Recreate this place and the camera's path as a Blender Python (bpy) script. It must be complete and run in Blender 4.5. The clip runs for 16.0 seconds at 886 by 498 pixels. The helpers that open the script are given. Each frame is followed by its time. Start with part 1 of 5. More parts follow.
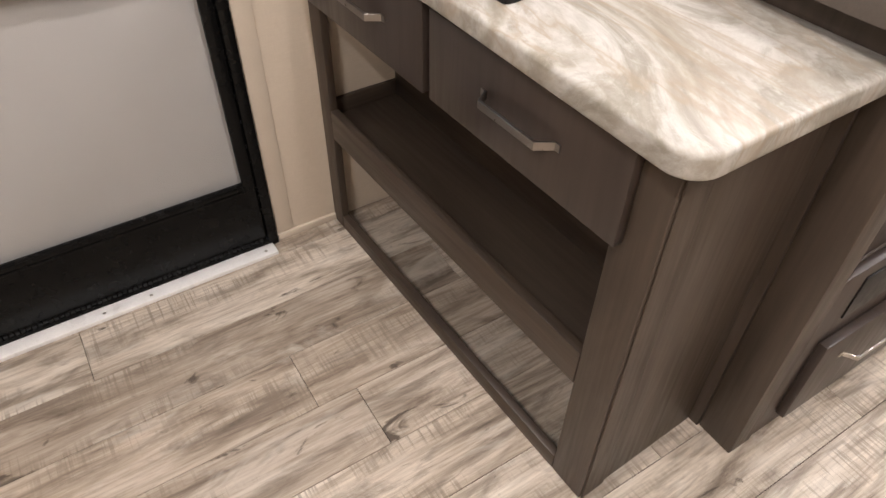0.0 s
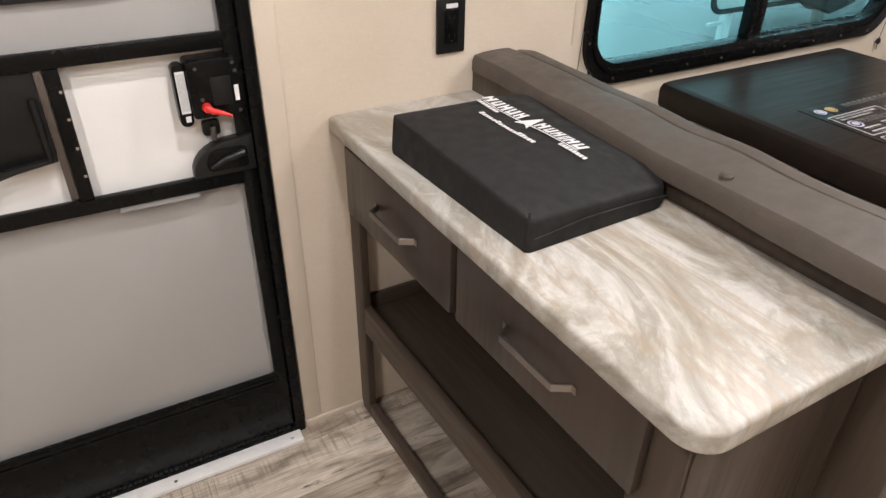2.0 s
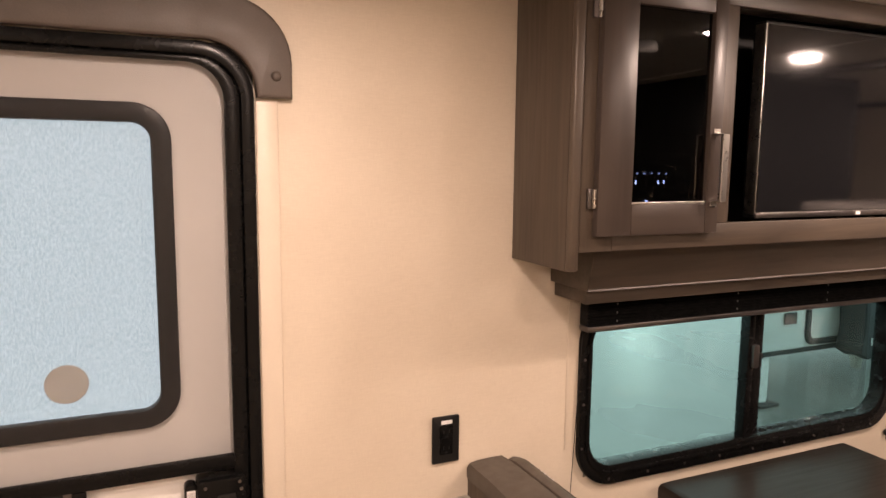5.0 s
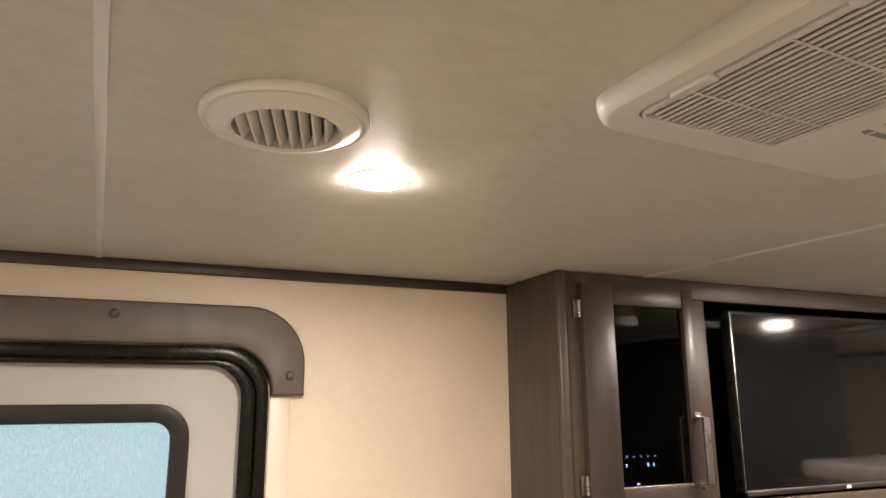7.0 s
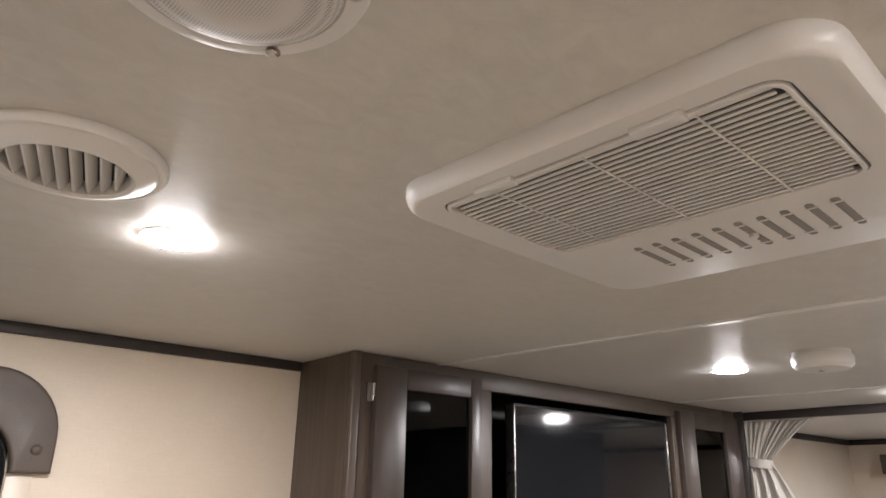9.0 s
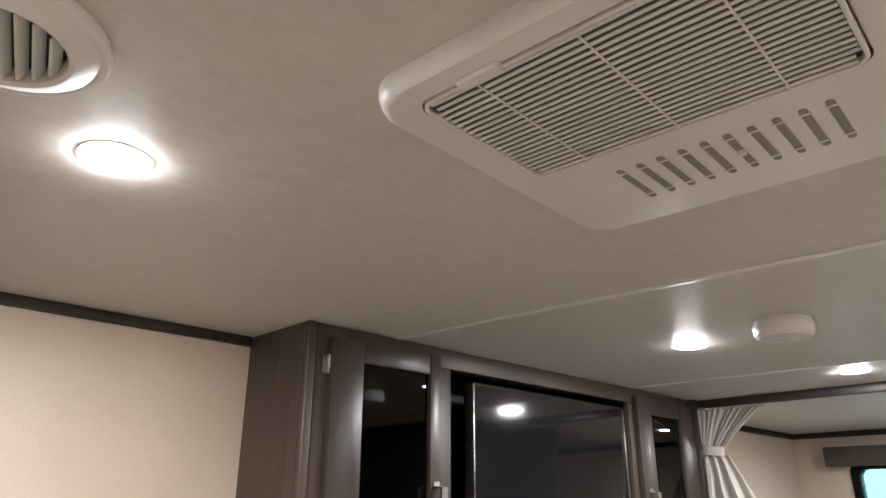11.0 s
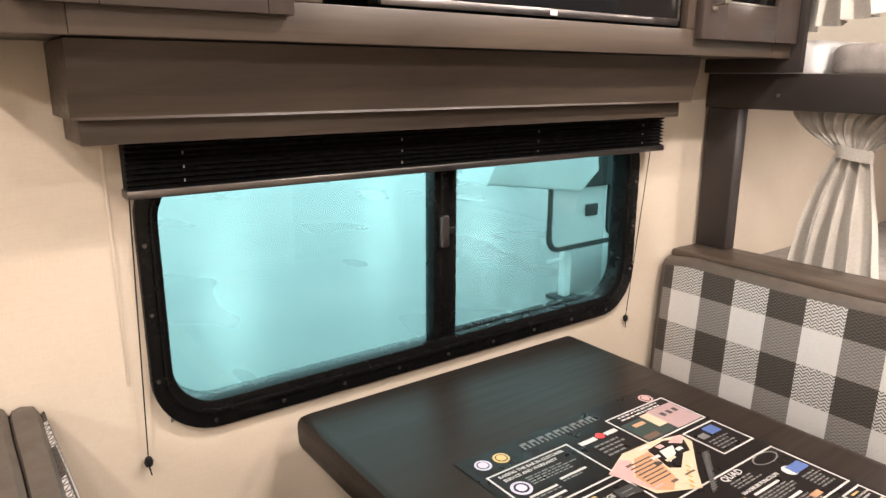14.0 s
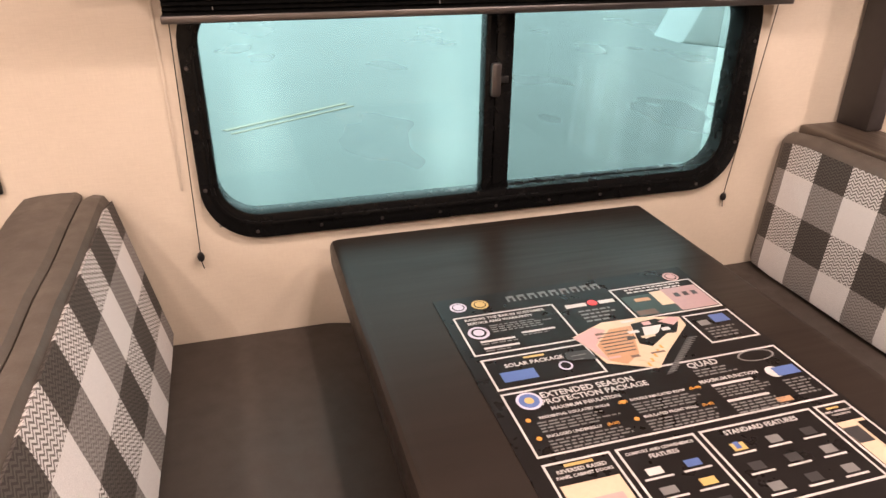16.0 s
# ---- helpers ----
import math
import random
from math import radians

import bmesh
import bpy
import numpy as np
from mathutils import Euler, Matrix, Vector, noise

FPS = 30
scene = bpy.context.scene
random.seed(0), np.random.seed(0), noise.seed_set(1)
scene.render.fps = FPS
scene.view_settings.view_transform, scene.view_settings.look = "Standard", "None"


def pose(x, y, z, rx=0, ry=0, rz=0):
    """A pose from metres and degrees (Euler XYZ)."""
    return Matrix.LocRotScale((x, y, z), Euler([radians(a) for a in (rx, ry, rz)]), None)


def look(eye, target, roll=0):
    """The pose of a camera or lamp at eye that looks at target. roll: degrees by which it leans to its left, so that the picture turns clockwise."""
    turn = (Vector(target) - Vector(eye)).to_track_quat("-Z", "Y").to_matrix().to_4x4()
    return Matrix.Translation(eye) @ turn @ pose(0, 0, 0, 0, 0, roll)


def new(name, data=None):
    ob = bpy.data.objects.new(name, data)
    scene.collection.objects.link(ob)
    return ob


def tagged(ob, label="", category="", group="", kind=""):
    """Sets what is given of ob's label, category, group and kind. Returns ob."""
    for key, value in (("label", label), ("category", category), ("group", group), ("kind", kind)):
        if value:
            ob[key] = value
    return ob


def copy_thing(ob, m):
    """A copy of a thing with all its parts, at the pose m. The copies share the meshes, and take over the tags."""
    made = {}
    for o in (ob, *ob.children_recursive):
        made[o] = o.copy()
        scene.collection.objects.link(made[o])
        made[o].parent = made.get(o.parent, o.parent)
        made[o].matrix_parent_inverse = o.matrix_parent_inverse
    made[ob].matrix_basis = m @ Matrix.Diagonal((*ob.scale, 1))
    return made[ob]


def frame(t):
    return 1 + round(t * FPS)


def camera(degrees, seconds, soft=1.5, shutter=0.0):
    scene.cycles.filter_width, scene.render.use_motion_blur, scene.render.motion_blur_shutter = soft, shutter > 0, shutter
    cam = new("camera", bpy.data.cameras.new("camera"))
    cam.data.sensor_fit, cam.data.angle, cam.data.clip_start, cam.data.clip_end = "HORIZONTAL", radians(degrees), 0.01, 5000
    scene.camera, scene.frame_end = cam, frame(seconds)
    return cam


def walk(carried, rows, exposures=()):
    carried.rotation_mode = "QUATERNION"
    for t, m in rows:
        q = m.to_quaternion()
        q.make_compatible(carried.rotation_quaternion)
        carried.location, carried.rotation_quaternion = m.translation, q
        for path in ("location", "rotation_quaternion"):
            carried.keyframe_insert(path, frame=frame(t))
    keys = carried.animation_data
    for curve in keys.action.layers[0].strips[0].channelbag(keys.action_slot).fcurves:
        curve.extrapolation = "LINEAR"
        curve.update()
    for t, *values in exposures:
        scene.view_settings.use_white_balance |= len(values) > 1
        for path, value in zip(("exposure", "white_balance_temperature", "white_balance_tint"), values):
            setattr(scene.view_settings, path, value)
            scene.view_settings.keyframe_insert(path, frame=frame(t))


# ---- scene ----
cam = camera(65.7, 16.0)
PATH = [
    (0, (0.203, 0.16, 1.27), (0.98, 1.36, -0.129), 1.1),
    (0.5, (0.208, 0.165, 1.299), (0.998, 1.411, -0.051), 1.0),
    (1, (0.205, 0.173, 1.327), (1.012, 1.488, 0.054), 0.9),
    (1.5, (0.212, 0.165, 1.366), (1.029, 1.56, 0.188), 0.9),
    (2, (0.235, 0.185, 1.401), (1.056, 1.663, 0.332), 0.8),
    (2.5, (0.252, 0.205, 1.427), (1.086, 1.755, 0.477), 0.9),
    (3, (0.259, 0.204, 1.443), (1.107, 1.807, 0.6), 0.8),
    (3.5, (0.26, 0.184, 1.525), (1.118, 1.819, 0.755), 0.9),
    (4, (0.286, 0.149, 1.603), (1.136, 1.844, 0.966), 0.7),
    (4.5, (0.336, 0.119, 1.655), (1.166, 1.886, 1.222), 0.6),
    (5, (0.337, 0.068, 1.671), (1.135, 1.886, 1.423), 0.6),
    (5.2, (0.346, 0.035, 1.686), (1.119, 1.87, 1.503), 0.6),
    (7.3, (0.281, -0.06, 1.798), (1.076, 1.708, 2.291), 0.6),
    (7.5, (0.296, -0.062, 1.806), (1.101, 1.692, 2.327), 1.4),
    (8, (0.293, -0.073, 1.792), (1.197, 1.603, 2.402), 1.3),
    (8.5, (0.295, -0.068, 1.788), (1.411, 1.458, 2.44), 0.9),
    (9, (0.297, -0.052, 1.786), (1.516, 1.391, 2.443), 1.1),
    (9.2, (0.297, -0.052, 1.778), (1.537, 1.368, 2.445), 0.9),
    (11.3, (0.345, 0.077, 1.691), (1.675, 1.403, 2.379), -0.1),
    (11.5, (0.35, 0.114, 1.677), (1.689, 1.44, 2.346), -0.1),
    (12, (0.382, 0.214, 1.61), (1.736, 1.571, 2.179), 0.2),
    (12.5, (0.457, 0.292, 1.55), (1.843, 1.698, 1.871), 0.1),
    (13, (0.689, 0.283, 1.526), (2.05, 1.744, 1.637), 0.2),
    (13.3, (0.843, 0.307, 1.5), (2.169, 1.804, 1.498), 0.5),
    (13.5, (0.93, 0.313, 1.484), (2.201, 1.85, 1.335), 0.6),
    (14, (1.124, 0.334, 1.44), (2.265, 1.902, 0.952), 0.2),
    (14.5, (1.241, 0.29, 1.42), (2.303, 1.834, 0.72), 0.4),
    (15, (1.329, 0.228, 1.405), (2.229, 1.83, 0.614), 0.5),
    (15.5, (1.405, 0.177, 1.442), (2.085, 1.865, 0.612), 0.4),
    (16, (1.46, 0.141, 1.429), (1.971, 1.863, 0.55), 0.4),
]
EXPO = [(0.0, 2.05, 5850, 14), (2.0, 1.92, 5700, 12), (3.6, 1.85, 6050, 10), (4.3, 1.85, 7300, 26), (5.2, 1.9, 7500, 30), (7.3, 2.0, 6350, 13), (8.0, 2.0, 5700, 12), (11.5, 1.96, 5600, 12), (13.0, 2.18, 5700, 12), (13.5, 2.38, 6150, 14), (14.0, 2.42, 6300, 16), (14.5, 2.26, 7000, 32), (16.0, 2.18, 7000, 30)]
HALL, LAMP = 0.64, 225.0
# (-0.30, 0.350), (0.80, -0.350), (-0.55, -0.100) are guessed, unseen lamps added for brightness
PUCKS_AND_FILLS = ((1.975, 0.800), (2.650, 0.620), (-0.30, 0.350), (0.80, -0.350), (2.14, -0.070), (-0.55, -0.100), (3.87, 0.640))
walk(cam, [(t, look(eye, target, roll)) for t, eye, target, roll in PATH], EXPO)

# ---- world and light ----
world = bpy.data.worlds.new("hall_light")
scene.world = world
world.use_nodes = True
world.node_tree.nodes["Background"].inputs[0].default_value = (0.86, 0.95, 1.0, 1)
world.node_tree.nodes["Background"].inputs[1].default_value = HALL

# ---- plan ----
XW, XE, YS, YN, ZC = -1.95, 4.62, -0.86, 1.512, 2.08
GROUND = -0.56

# ---- helpers for building ----
ROOT = {}


def finish(bm, name, mat, smooth=35):
    bmesh.ops.recalc_face_normals(bm, faces=bm.faces[:])
    me = bpy.data.meshes.new(name)
    bm.to_mesh(me)
    bm.free()
    for p in me.polygons:
        p.use_smooth = True
    me.set_sharp_from_angle(angle=radians(smooth))
    me.materials.append(mat)
    return me


def thing(name, x, y, z, label, category, group="", kind="", rz=0.0):
    ob = new(name)
    ob.empty_display_size = 0.05
    ob.matrix_basis = pose(x, y, z, 0, 0, rz)
    ROOT[ob.name] = ob.matrix_basis.inverted()
    return tagged(ob, label, category, group, kind)


def part(name, bm, mat, parent, label="", smooth=35):
    """Links a bmesh, given in world coordinates, as one mesh under a thing or a part."""
    m = ROOT[parent.name]
    bm.transform(m)
    ob = new(name, finish(bm, name, mat, smooth))
    ob.parent = parent
    ROOT[ob.name] = m
    return tagged(ob, label)


def solo(name, bm, mat, label, category, kind="", group="", smooth=35):
    """A thing that is one mesh; its origin lies at the middle of its base."""
    co = [v.co for v in bm.verts]
    lo = Vector([min(c[k] for c in co) for k in range(3)])
    hi = Vector([max(c[k] for c in co) for k in range(3)])
    o = Vector(((lo.x + hi.x) / 2, (lo.y + hi.y) / 2, lo.z))
    bm.transform(Matrix.Translation(-o))
    ob = new(name, finish(bm, name, mat, smooth))
    ob.location = o
    ROOT[ob.name] = Matrix.Translation(-o)
    return tagged(ob, label, category, group, kind)


def merged(*bms):
    out = bmesh.new()
    for b in bms:
        me = bpy.data.meshes.new("tmp")
        b.to_mesh(me)
        b.free()
        out.from_mesh(me)
        bpy.data.meshes.remove(me)
    return out


def box(x0, x1, y0, y1, z0, z1, r=0.0015, seg=2):
    bm = bmesh.new()
    bmesh.ops.create_cube(bm, size=1)
    for v in bm.verts:
        v.co = Vector(((x0 + x1) / 2 + v.co.x * (x1 - x0), (y0 + y1) / 2 + v.co.y * (y1 - y0), (z0 + z1) / 2 + v.co.z * (z1 - z0)))
    r = min(r, 0.45 * min(abs(x1 - x0), abs(y1 - y0), abs(z1 - z0)))
    if r > 0:
        bmesh.ops.bevel(bm, geom=bm.edges[:], offset=r, segments=seg, affect="EDGES", profile=0.5)
    return bm


def rrect(a0, a1, b0, b1, r, n=6):
    """Outline of a rounded rectangle; r: one radius, or four from the lower left on, counter-clockwise."""
    rs = r if isinstance(r, (tuple, list)) else (r,) * 4
    pts = []
    for (ca, cb, sa, sb, start), q in zip(((a0, b0, 1, 1, 180), (a1, b0, -1, 1, 270), (a1, b1, -1, -1, 0), (a0, b1, 1, -1, 90)), rs):
        q = max(q, 1e-4)
        for k in range(n + 1):
            w = radians(start + 90 * k / n)
            pts.append((ca + sa * q + q * math.cos(w), cb + sb * q + q * math.sin(w)))
    return pts


def lay(axis, a, b, h):
    """A point from two flat coordinates and a height along axis."""
    return {"x": (h, a, b), "y": (a, h, b), "z": (a, b, h)}[axis]


def slab(pts, h0, h1, axis="z", r=0.0, seg=2):
    """An outline drawn out along an axis, with its edges rounded by r."""
    bm = bmesh.new()
    low = [bm.verts.new(lay(axis, a, b, h0)) for a, b in pts]
    top = [bm.verts.new(lay(axis, a, b, h1)) for a, b in pts]
    f0, f1 = bm.faces.new(low), bm.faces.new(top)
    n = len(pts)
    for i in range(n):
        bm.faces.new((low[i], low[(i + 1) % n], top[(i + 1) % n], top[i]))
    bmesh.ops.recalc_face_normals(bm, faces=bm.faces[:])
    if r > 0:
        edges = list({e for f in (f0, f1) for e in f.edges})
        bmesh.ops.bevel(bm, geom=edges, offset=r, segments=seg, affect="EDGES", profile=0.5)
    return bm


def ring(outer, inner, h0, h1, axis="y", r=0.0):
    """A frame between two outlines of equally many points."""
    bm = bmesh.new()
    loops = [[bm.verts.new(lay(axis, a, b, h)) for a, b in pts] for pts, h in ((outer, h0), (inner, h0), (inner, h1), (outer, h1))]
    n = len(outer)
    for k in range(4):
        p, q = loops[k], loops[(k + 1) % 4]
        for i in range(n):
            bm.faces.new((p[i], p[(i + 1) % n], q[(i + 1) % n], q[i]))
    if r > 0:
        bmesh.ops.recalc_face_normals(bm, faces=bm.faces[:])
        edges = [e for e in bm.edges if all(any(v in l for l in loops) for v in e.verts) and any(e.verts[0] in l and e.verts[1] in l for l in loops)]
        bmesh.ops.bevel(bm, geom=edges, offset=r, segments=2, affect="EDGES", profile=0.5)
    return bm


def tube(path, r, seg=8, caps=True):
    """A round bar along a line of points; r: one radius or one for each point."""
    bm = bmesh.new()
    pts = [Vector(p) for p in path]
    rs = r if isinstance(r, (list, tuple)) else [r] * len(pts)
    rings, up = [], None
    for i, p in enumerate(pts):
        d = (pts[min(i + 1, len(pts) - 1)] - pts[max(i - 1, 0)]).normalized()
        if up is None:
            up = d.orthogonal().normalized()
        up = (up - d * up.dot(d)).normalized()
        side = d.cross(up)
        rings.append([bm.verts.new(p + rs[i] * (math.cos(6.28319 * k / seg) * up + math.sin(6.28319 * k / seg) * side)) for k in range(seg)])
    for p, q in zip(rings, rings[1:]):
        for k in range(seg):
            bm.faces.new((p[k], p[(k + 1) % seg], q[(k + 1) % seg], q[k]))
    if caps:
        bm.faces.new(rings[0])
        bm.faces.new(rings[-1])
    return bm


def lathe(profile, cx, cy, seg=40, axis="z"):
    """A turned body; profile: (radius, height) pairs along the axis."""
    bm = bmesh.new()
    rings = []
    for r, h in profile:
        if r < 1e-5:
            rings.append([bm.verts.new(lay(axis, cx, cy, h))])
        else:
            rings.append([bm.verts.new(lay(axis, cx + r * math.cos(6.28319 * k / seg), cy + r * math.sin(6.28319 * k / seg), h)) for k in range(seg)])
    for p, q in zip(rings, rings[1:]):
        for k in range(seg):
            a, b, c, d = p[k % len(p)], p[(k + 1) % len(p)], q[(k + 1) % len(q)], q[k % len(q)]
            vs = []
            for v in (a, b, c, d):
                if v not in vs:
                    vs.append(v)
            if len(vs) > 2:
                bm.faces.new(vs)
    return bm


def sheet(fn, nu, nv, thick=0.0):
    """A grid surface from fn(u, v) -> point, with a back side at a distance if thick."""
    bm = bmesh.new()
    g = [[bm.verts.new(fn(i / nu, j / nv)) for j in range(nv + 1)] for i in range(nu + 1)]
    for i in range(nu):
        for j in range(nv):
            bm.faces.new((g[i][j], g[i + 1][j], g[i + 1][j + 1], g[i][j + 1]))
    if thick:
        bmesh.ops.recalc_face_normals(bm, faces=bm.faces[:])
        bmesh.ops.solidify(bm, geom=bm.faces[:], thickness=thick)
    return bm


def words(text, size, bold=0.0):
    """Flat mesh of a line of text in the built-in font, centred on the origin, in the xy plane."""
    cu = bpy.data.curves.new("text", "FONT")
    cu.body, cu.size, cu.align_x, cu.align_y, cu.extrude, cu.offset = text, size, "CENTER", "CENTER", 0.0002, bold
    cu.resolution_u = 2
    ob = bpy.data.objects.new("text", cu)
    scene.collection.objects.link(ob)
    bpy.context.view_layer.update()
    me = bpy.data.meshes.new_from_object(ob.evaluated_get(bpy.context.evaluated_depsgraph_get()))
    bm = bmesh.new()
    bm.from_mesh(me)
    bpy.data.objects.remove(ob)
    bpy.data.curves.remove(cu)
    bpy.data.meshes.remove(me)
    return bm


# ---- materials ----
def nodes_of(name):
    m = bpy.data.materials.new(name)
    m.use_nodes = True
    nt = m.node_tree
    return m, nt, nt.nodes["Principled BSDF"]


def add(nt, kind, **values):
    n = nt.nodes.new(kind)
    for k, v in values.items():
        n.inputs[k.replace("_", " ")].default_value = v
    return n


def coords(nt, scale=(1, 1, 1), shift=False):
    tc = nt.nodes.new("ShaderNodeTexCoord")
    mp = nt.nodes.new("ShaderNodeMapping")
    mp.inputs["Scale"].default_value = scale
    nt.links.new(tc.outputs["Object"], mp.inputs["Vector"])
    if shift:
        info = nt.nodes.new("ShaderNodeObjectInfo")
        mul = nt.nodes.new("ShaderNodeVectorMath")
        mul.operation = "SCALE"
        cmb = nt.nodes.new("ShaderNodeCombineXYZ")
        for k, f in (("X", 37.0), ("Y", 91.0), ("Z", 13.0)):
            mm = nt.nodes.new("ShaderNodeMath")
            mm.operation = "MULTIPLY"
            mm.inputs[1].default_value = f
            nt.links.new(info.outputs["Random"], mm.inputs[0])
            nt.links.new(mm.outputs[0], cmb.inputs[k])
        nt.links.new(cmb.outputs[0], mp.inputs["Location"])
    return mp.outputs[0]


def noise_tex(nt, vec, scale, detail=4.0, rough=0.55, dist=0.0):
    n = add(nt, "ShaderNodeTexNoise", Scale=scale, Detail=detail, Roughness=rough, Distortion=dist)
    nt.links.new(vec, n.inputs["Vector"])
    return n.outputs["Fac"]


def ramp(nt, fac, stops):
    r = nt.nodes.new("ShaderNodeValToRGB")
    el = r.color_ramp.elements
    while len(el) < len(stops):
        el.new(0.5)
    for e, (p, c) in zip(el, stops):
        e.position = p
        e.color = (*c, 1) if len(c) == 3 else c
    nt.links.new(fac, r.inputs["Fac"])
    return r.outputs["Color"]


def mix(nt, fac, a, b, mode="MIX"):
    m = nt.nodes.new("ShaderNodeMix")
    m.data_type, m.blend_type = "RGBA", mode
    for sock, v in ((m.inputs[0], fac), (m.inputs[6], a), (m.inputs[7], b)):
        if isinstance(v, (int, float)):
            sock.default_value = v
        elif isinstance(v, tuple):
            sock.default_value = (*v, 1)
        else:
            nt.links.new(v, sock)
    return m.outputs[2]


def bumped(nt, bsdf, fac, strength, dist=0.002):
    b = add(nt, "ShaderNodeBump", Strength=strength, Distance=dist)
    nt.links.new(fac, b.inputs["Height"])
    nt.links.new(b.outputs[0], bsdf.inputs["Normal"])


def math_node(nt, op, a, b=0.0):
    m = nt.nodes.new("ShaderNodeMath")
    m.operation = op
    for s, v in ((m.inputs[0], a), (m.inputs[1], b)):
        if isinstance(v, (int, float)):
            s.default_value = v
        else:
            nt.links.new(v, s)
    return m.outputs[0]


def paint(name, c, rough=0.5, metal=0.0, vary=0.08, scale=6.0, fine=180.0, bump=0.05, spec=0.5, stretch=(1, 1, 1), coat=0.0):
    """A painted, moulded or woven surface: slight blotches, fine relief, uneven gloss."""
    m, nt, b = nodes_of(name)
    v = coords(nt, stretch)
    big, small = noise_tex(nt, v, scale, 3), noise_tex(nt, v, fine, 2)
    lo, hi = tuple(k * (1 - vary) for k in c), tuple(min(1, k * (1 + vary)) for k in c)
    col = mix(nt, 0.35, ramp(nt, big, ((0.3, lo), (0.7, hi))), ramp(nt, small, ((0.3, lo), (0.7, hi))))
    nt.links.new(col, b.inputs["Base Color"])
    nt.links.new(ramp(nt, noise_tex(nt, v, scale * 2.3, 3), ((0.3, (rough * 0.85,) * 3), (0.7, (min(1, rough * 1.15),) * 3))), b.inputs["Roughness"])
    b.inputs["Metallic"].default_value = metal
    b.inputs["Specular IOR Level"].default_value = spec
    b.inputs["Coat Weight"].default_value = coat
    if bump:
        bumped(nt, b, small, bump, 0.001)
    return m


def wood(name, dark, light, axis="z", rough=0.42, grain=0.8, bump=0.06, spec=0.42):
    """Stained wood-grain laminate with the grain along an axis."""
    m, nt, b = nodes_of(name)
    st = {"x": (2.0, 40, 40), "y": (40, 2.0, 40), "z": (40, 40, 2.0)}[axis]
    v = coords(nt, st)
    w = coords(nt, {"x": (0.8, 6, 6), "y": (6, 0.8, 6), "z": (6, 6, 0.8)}[axis])
    fine = noise_tex(nt, v, 2.2, 6, 0.65, 0.4)
    band = noise_tex(nt, w, 1.6, 4, 0.55, 1.5)
    mid = tuple((a + c) / 2 for a, c in zip(dark, light))
    c1 = ramp(nt, fine, ((0.28, dark), (0.72, light)))
    c2 = ramp(nt, band, ((0.3, dark), (0.5, mid), (0.72, light)))
    nt.links.new(mix(nt, 0.5 * grain, c2, c1), b.inputs["Base Color"])
    nt.links.new(ramp(nt, fine, ((0.3, (rough * 1.2,) * 3), (0.7, (rough * 0.85,) * 3))), b.inputs["Roughness"])
    b.inputs["Specular IOR Level"].default_value = spec
    bumped(nt, b, fine, bump, 0.0006)
    return m


def glow(name, c, strength):
    m, nt, b = nodes_of(name)
    b.inputs["Base Color"].default_value = (0.9, 0.9, 0.88, 1)
    b.inputs["Emission Color"].default_value = (*c, 1)
    b.inputs["Emission Strength"].default_value = strength
    return m


def linen_wall():
    m, nt, b = nodes_of("cream_linen_wallboard")
    fine = noise_tex(nt, coords(nt, (60, 60, 600)), 1.0, 3, 0.6)
    fine2 = noise_tex(nt, coords(nt, (600, 600, 40)), 1.0, 3, 0.6)
    big = noise_tex(nt, coords(nt), 2.2, 4)
    c = ramp(nt, big, ((0.3, (0.565, 0.485, 0.385)), (0.7, (0.64, 0.56, 0.455))))
    t = ramp(nt, mix(nt, 0.5, fine, fine2), ((0.35, (0.88, 0.87, 0.86)), (0.65, (1.0, 1.0, 1.0))))
    nt.links.new(mix(nt, 0.8, c, t, "MULTIPLY"), b.inputs["Base Color"])
    b.inputs["Roughness"].default_value = 0.48
    bumped(nt, b, mix(nt, 0.5, fine, fine2), 0.25, 0.0006)
    return m


def ceiling_vinyl():
    m, nt, b = nodes_of("ceiling_vinyl_board")
    v = coords(nt)
    peel = noise_tex(nt, v, 120, 3, 0.6)
    flecks = noise_tex(nt, coords(nt, (1, 1.5, 1)), 22, 6, 0.7, 1.0)
    c = ramp(nt, flecks, ((0.25, (0.51, 0.49, 0.45)), (0.6, (0.58, 0.56, 0.52)), (0.8, (0.62, 0.60, 0.56))))
    nt.links.new(c, b.inputs["Base Color"])
    nt.links.new(ramp(nt, flecks, ((0.3, (0.34,) * 3), (0.7, (0.46,) * 3))), b.inputs["Roughness"])
    b.inputs["Specular IOR Level"].default_value = 0.2
    bumped(nt, b, mix(nt, 0.5, peel, flecks), 0.5, 0.001)
    return m


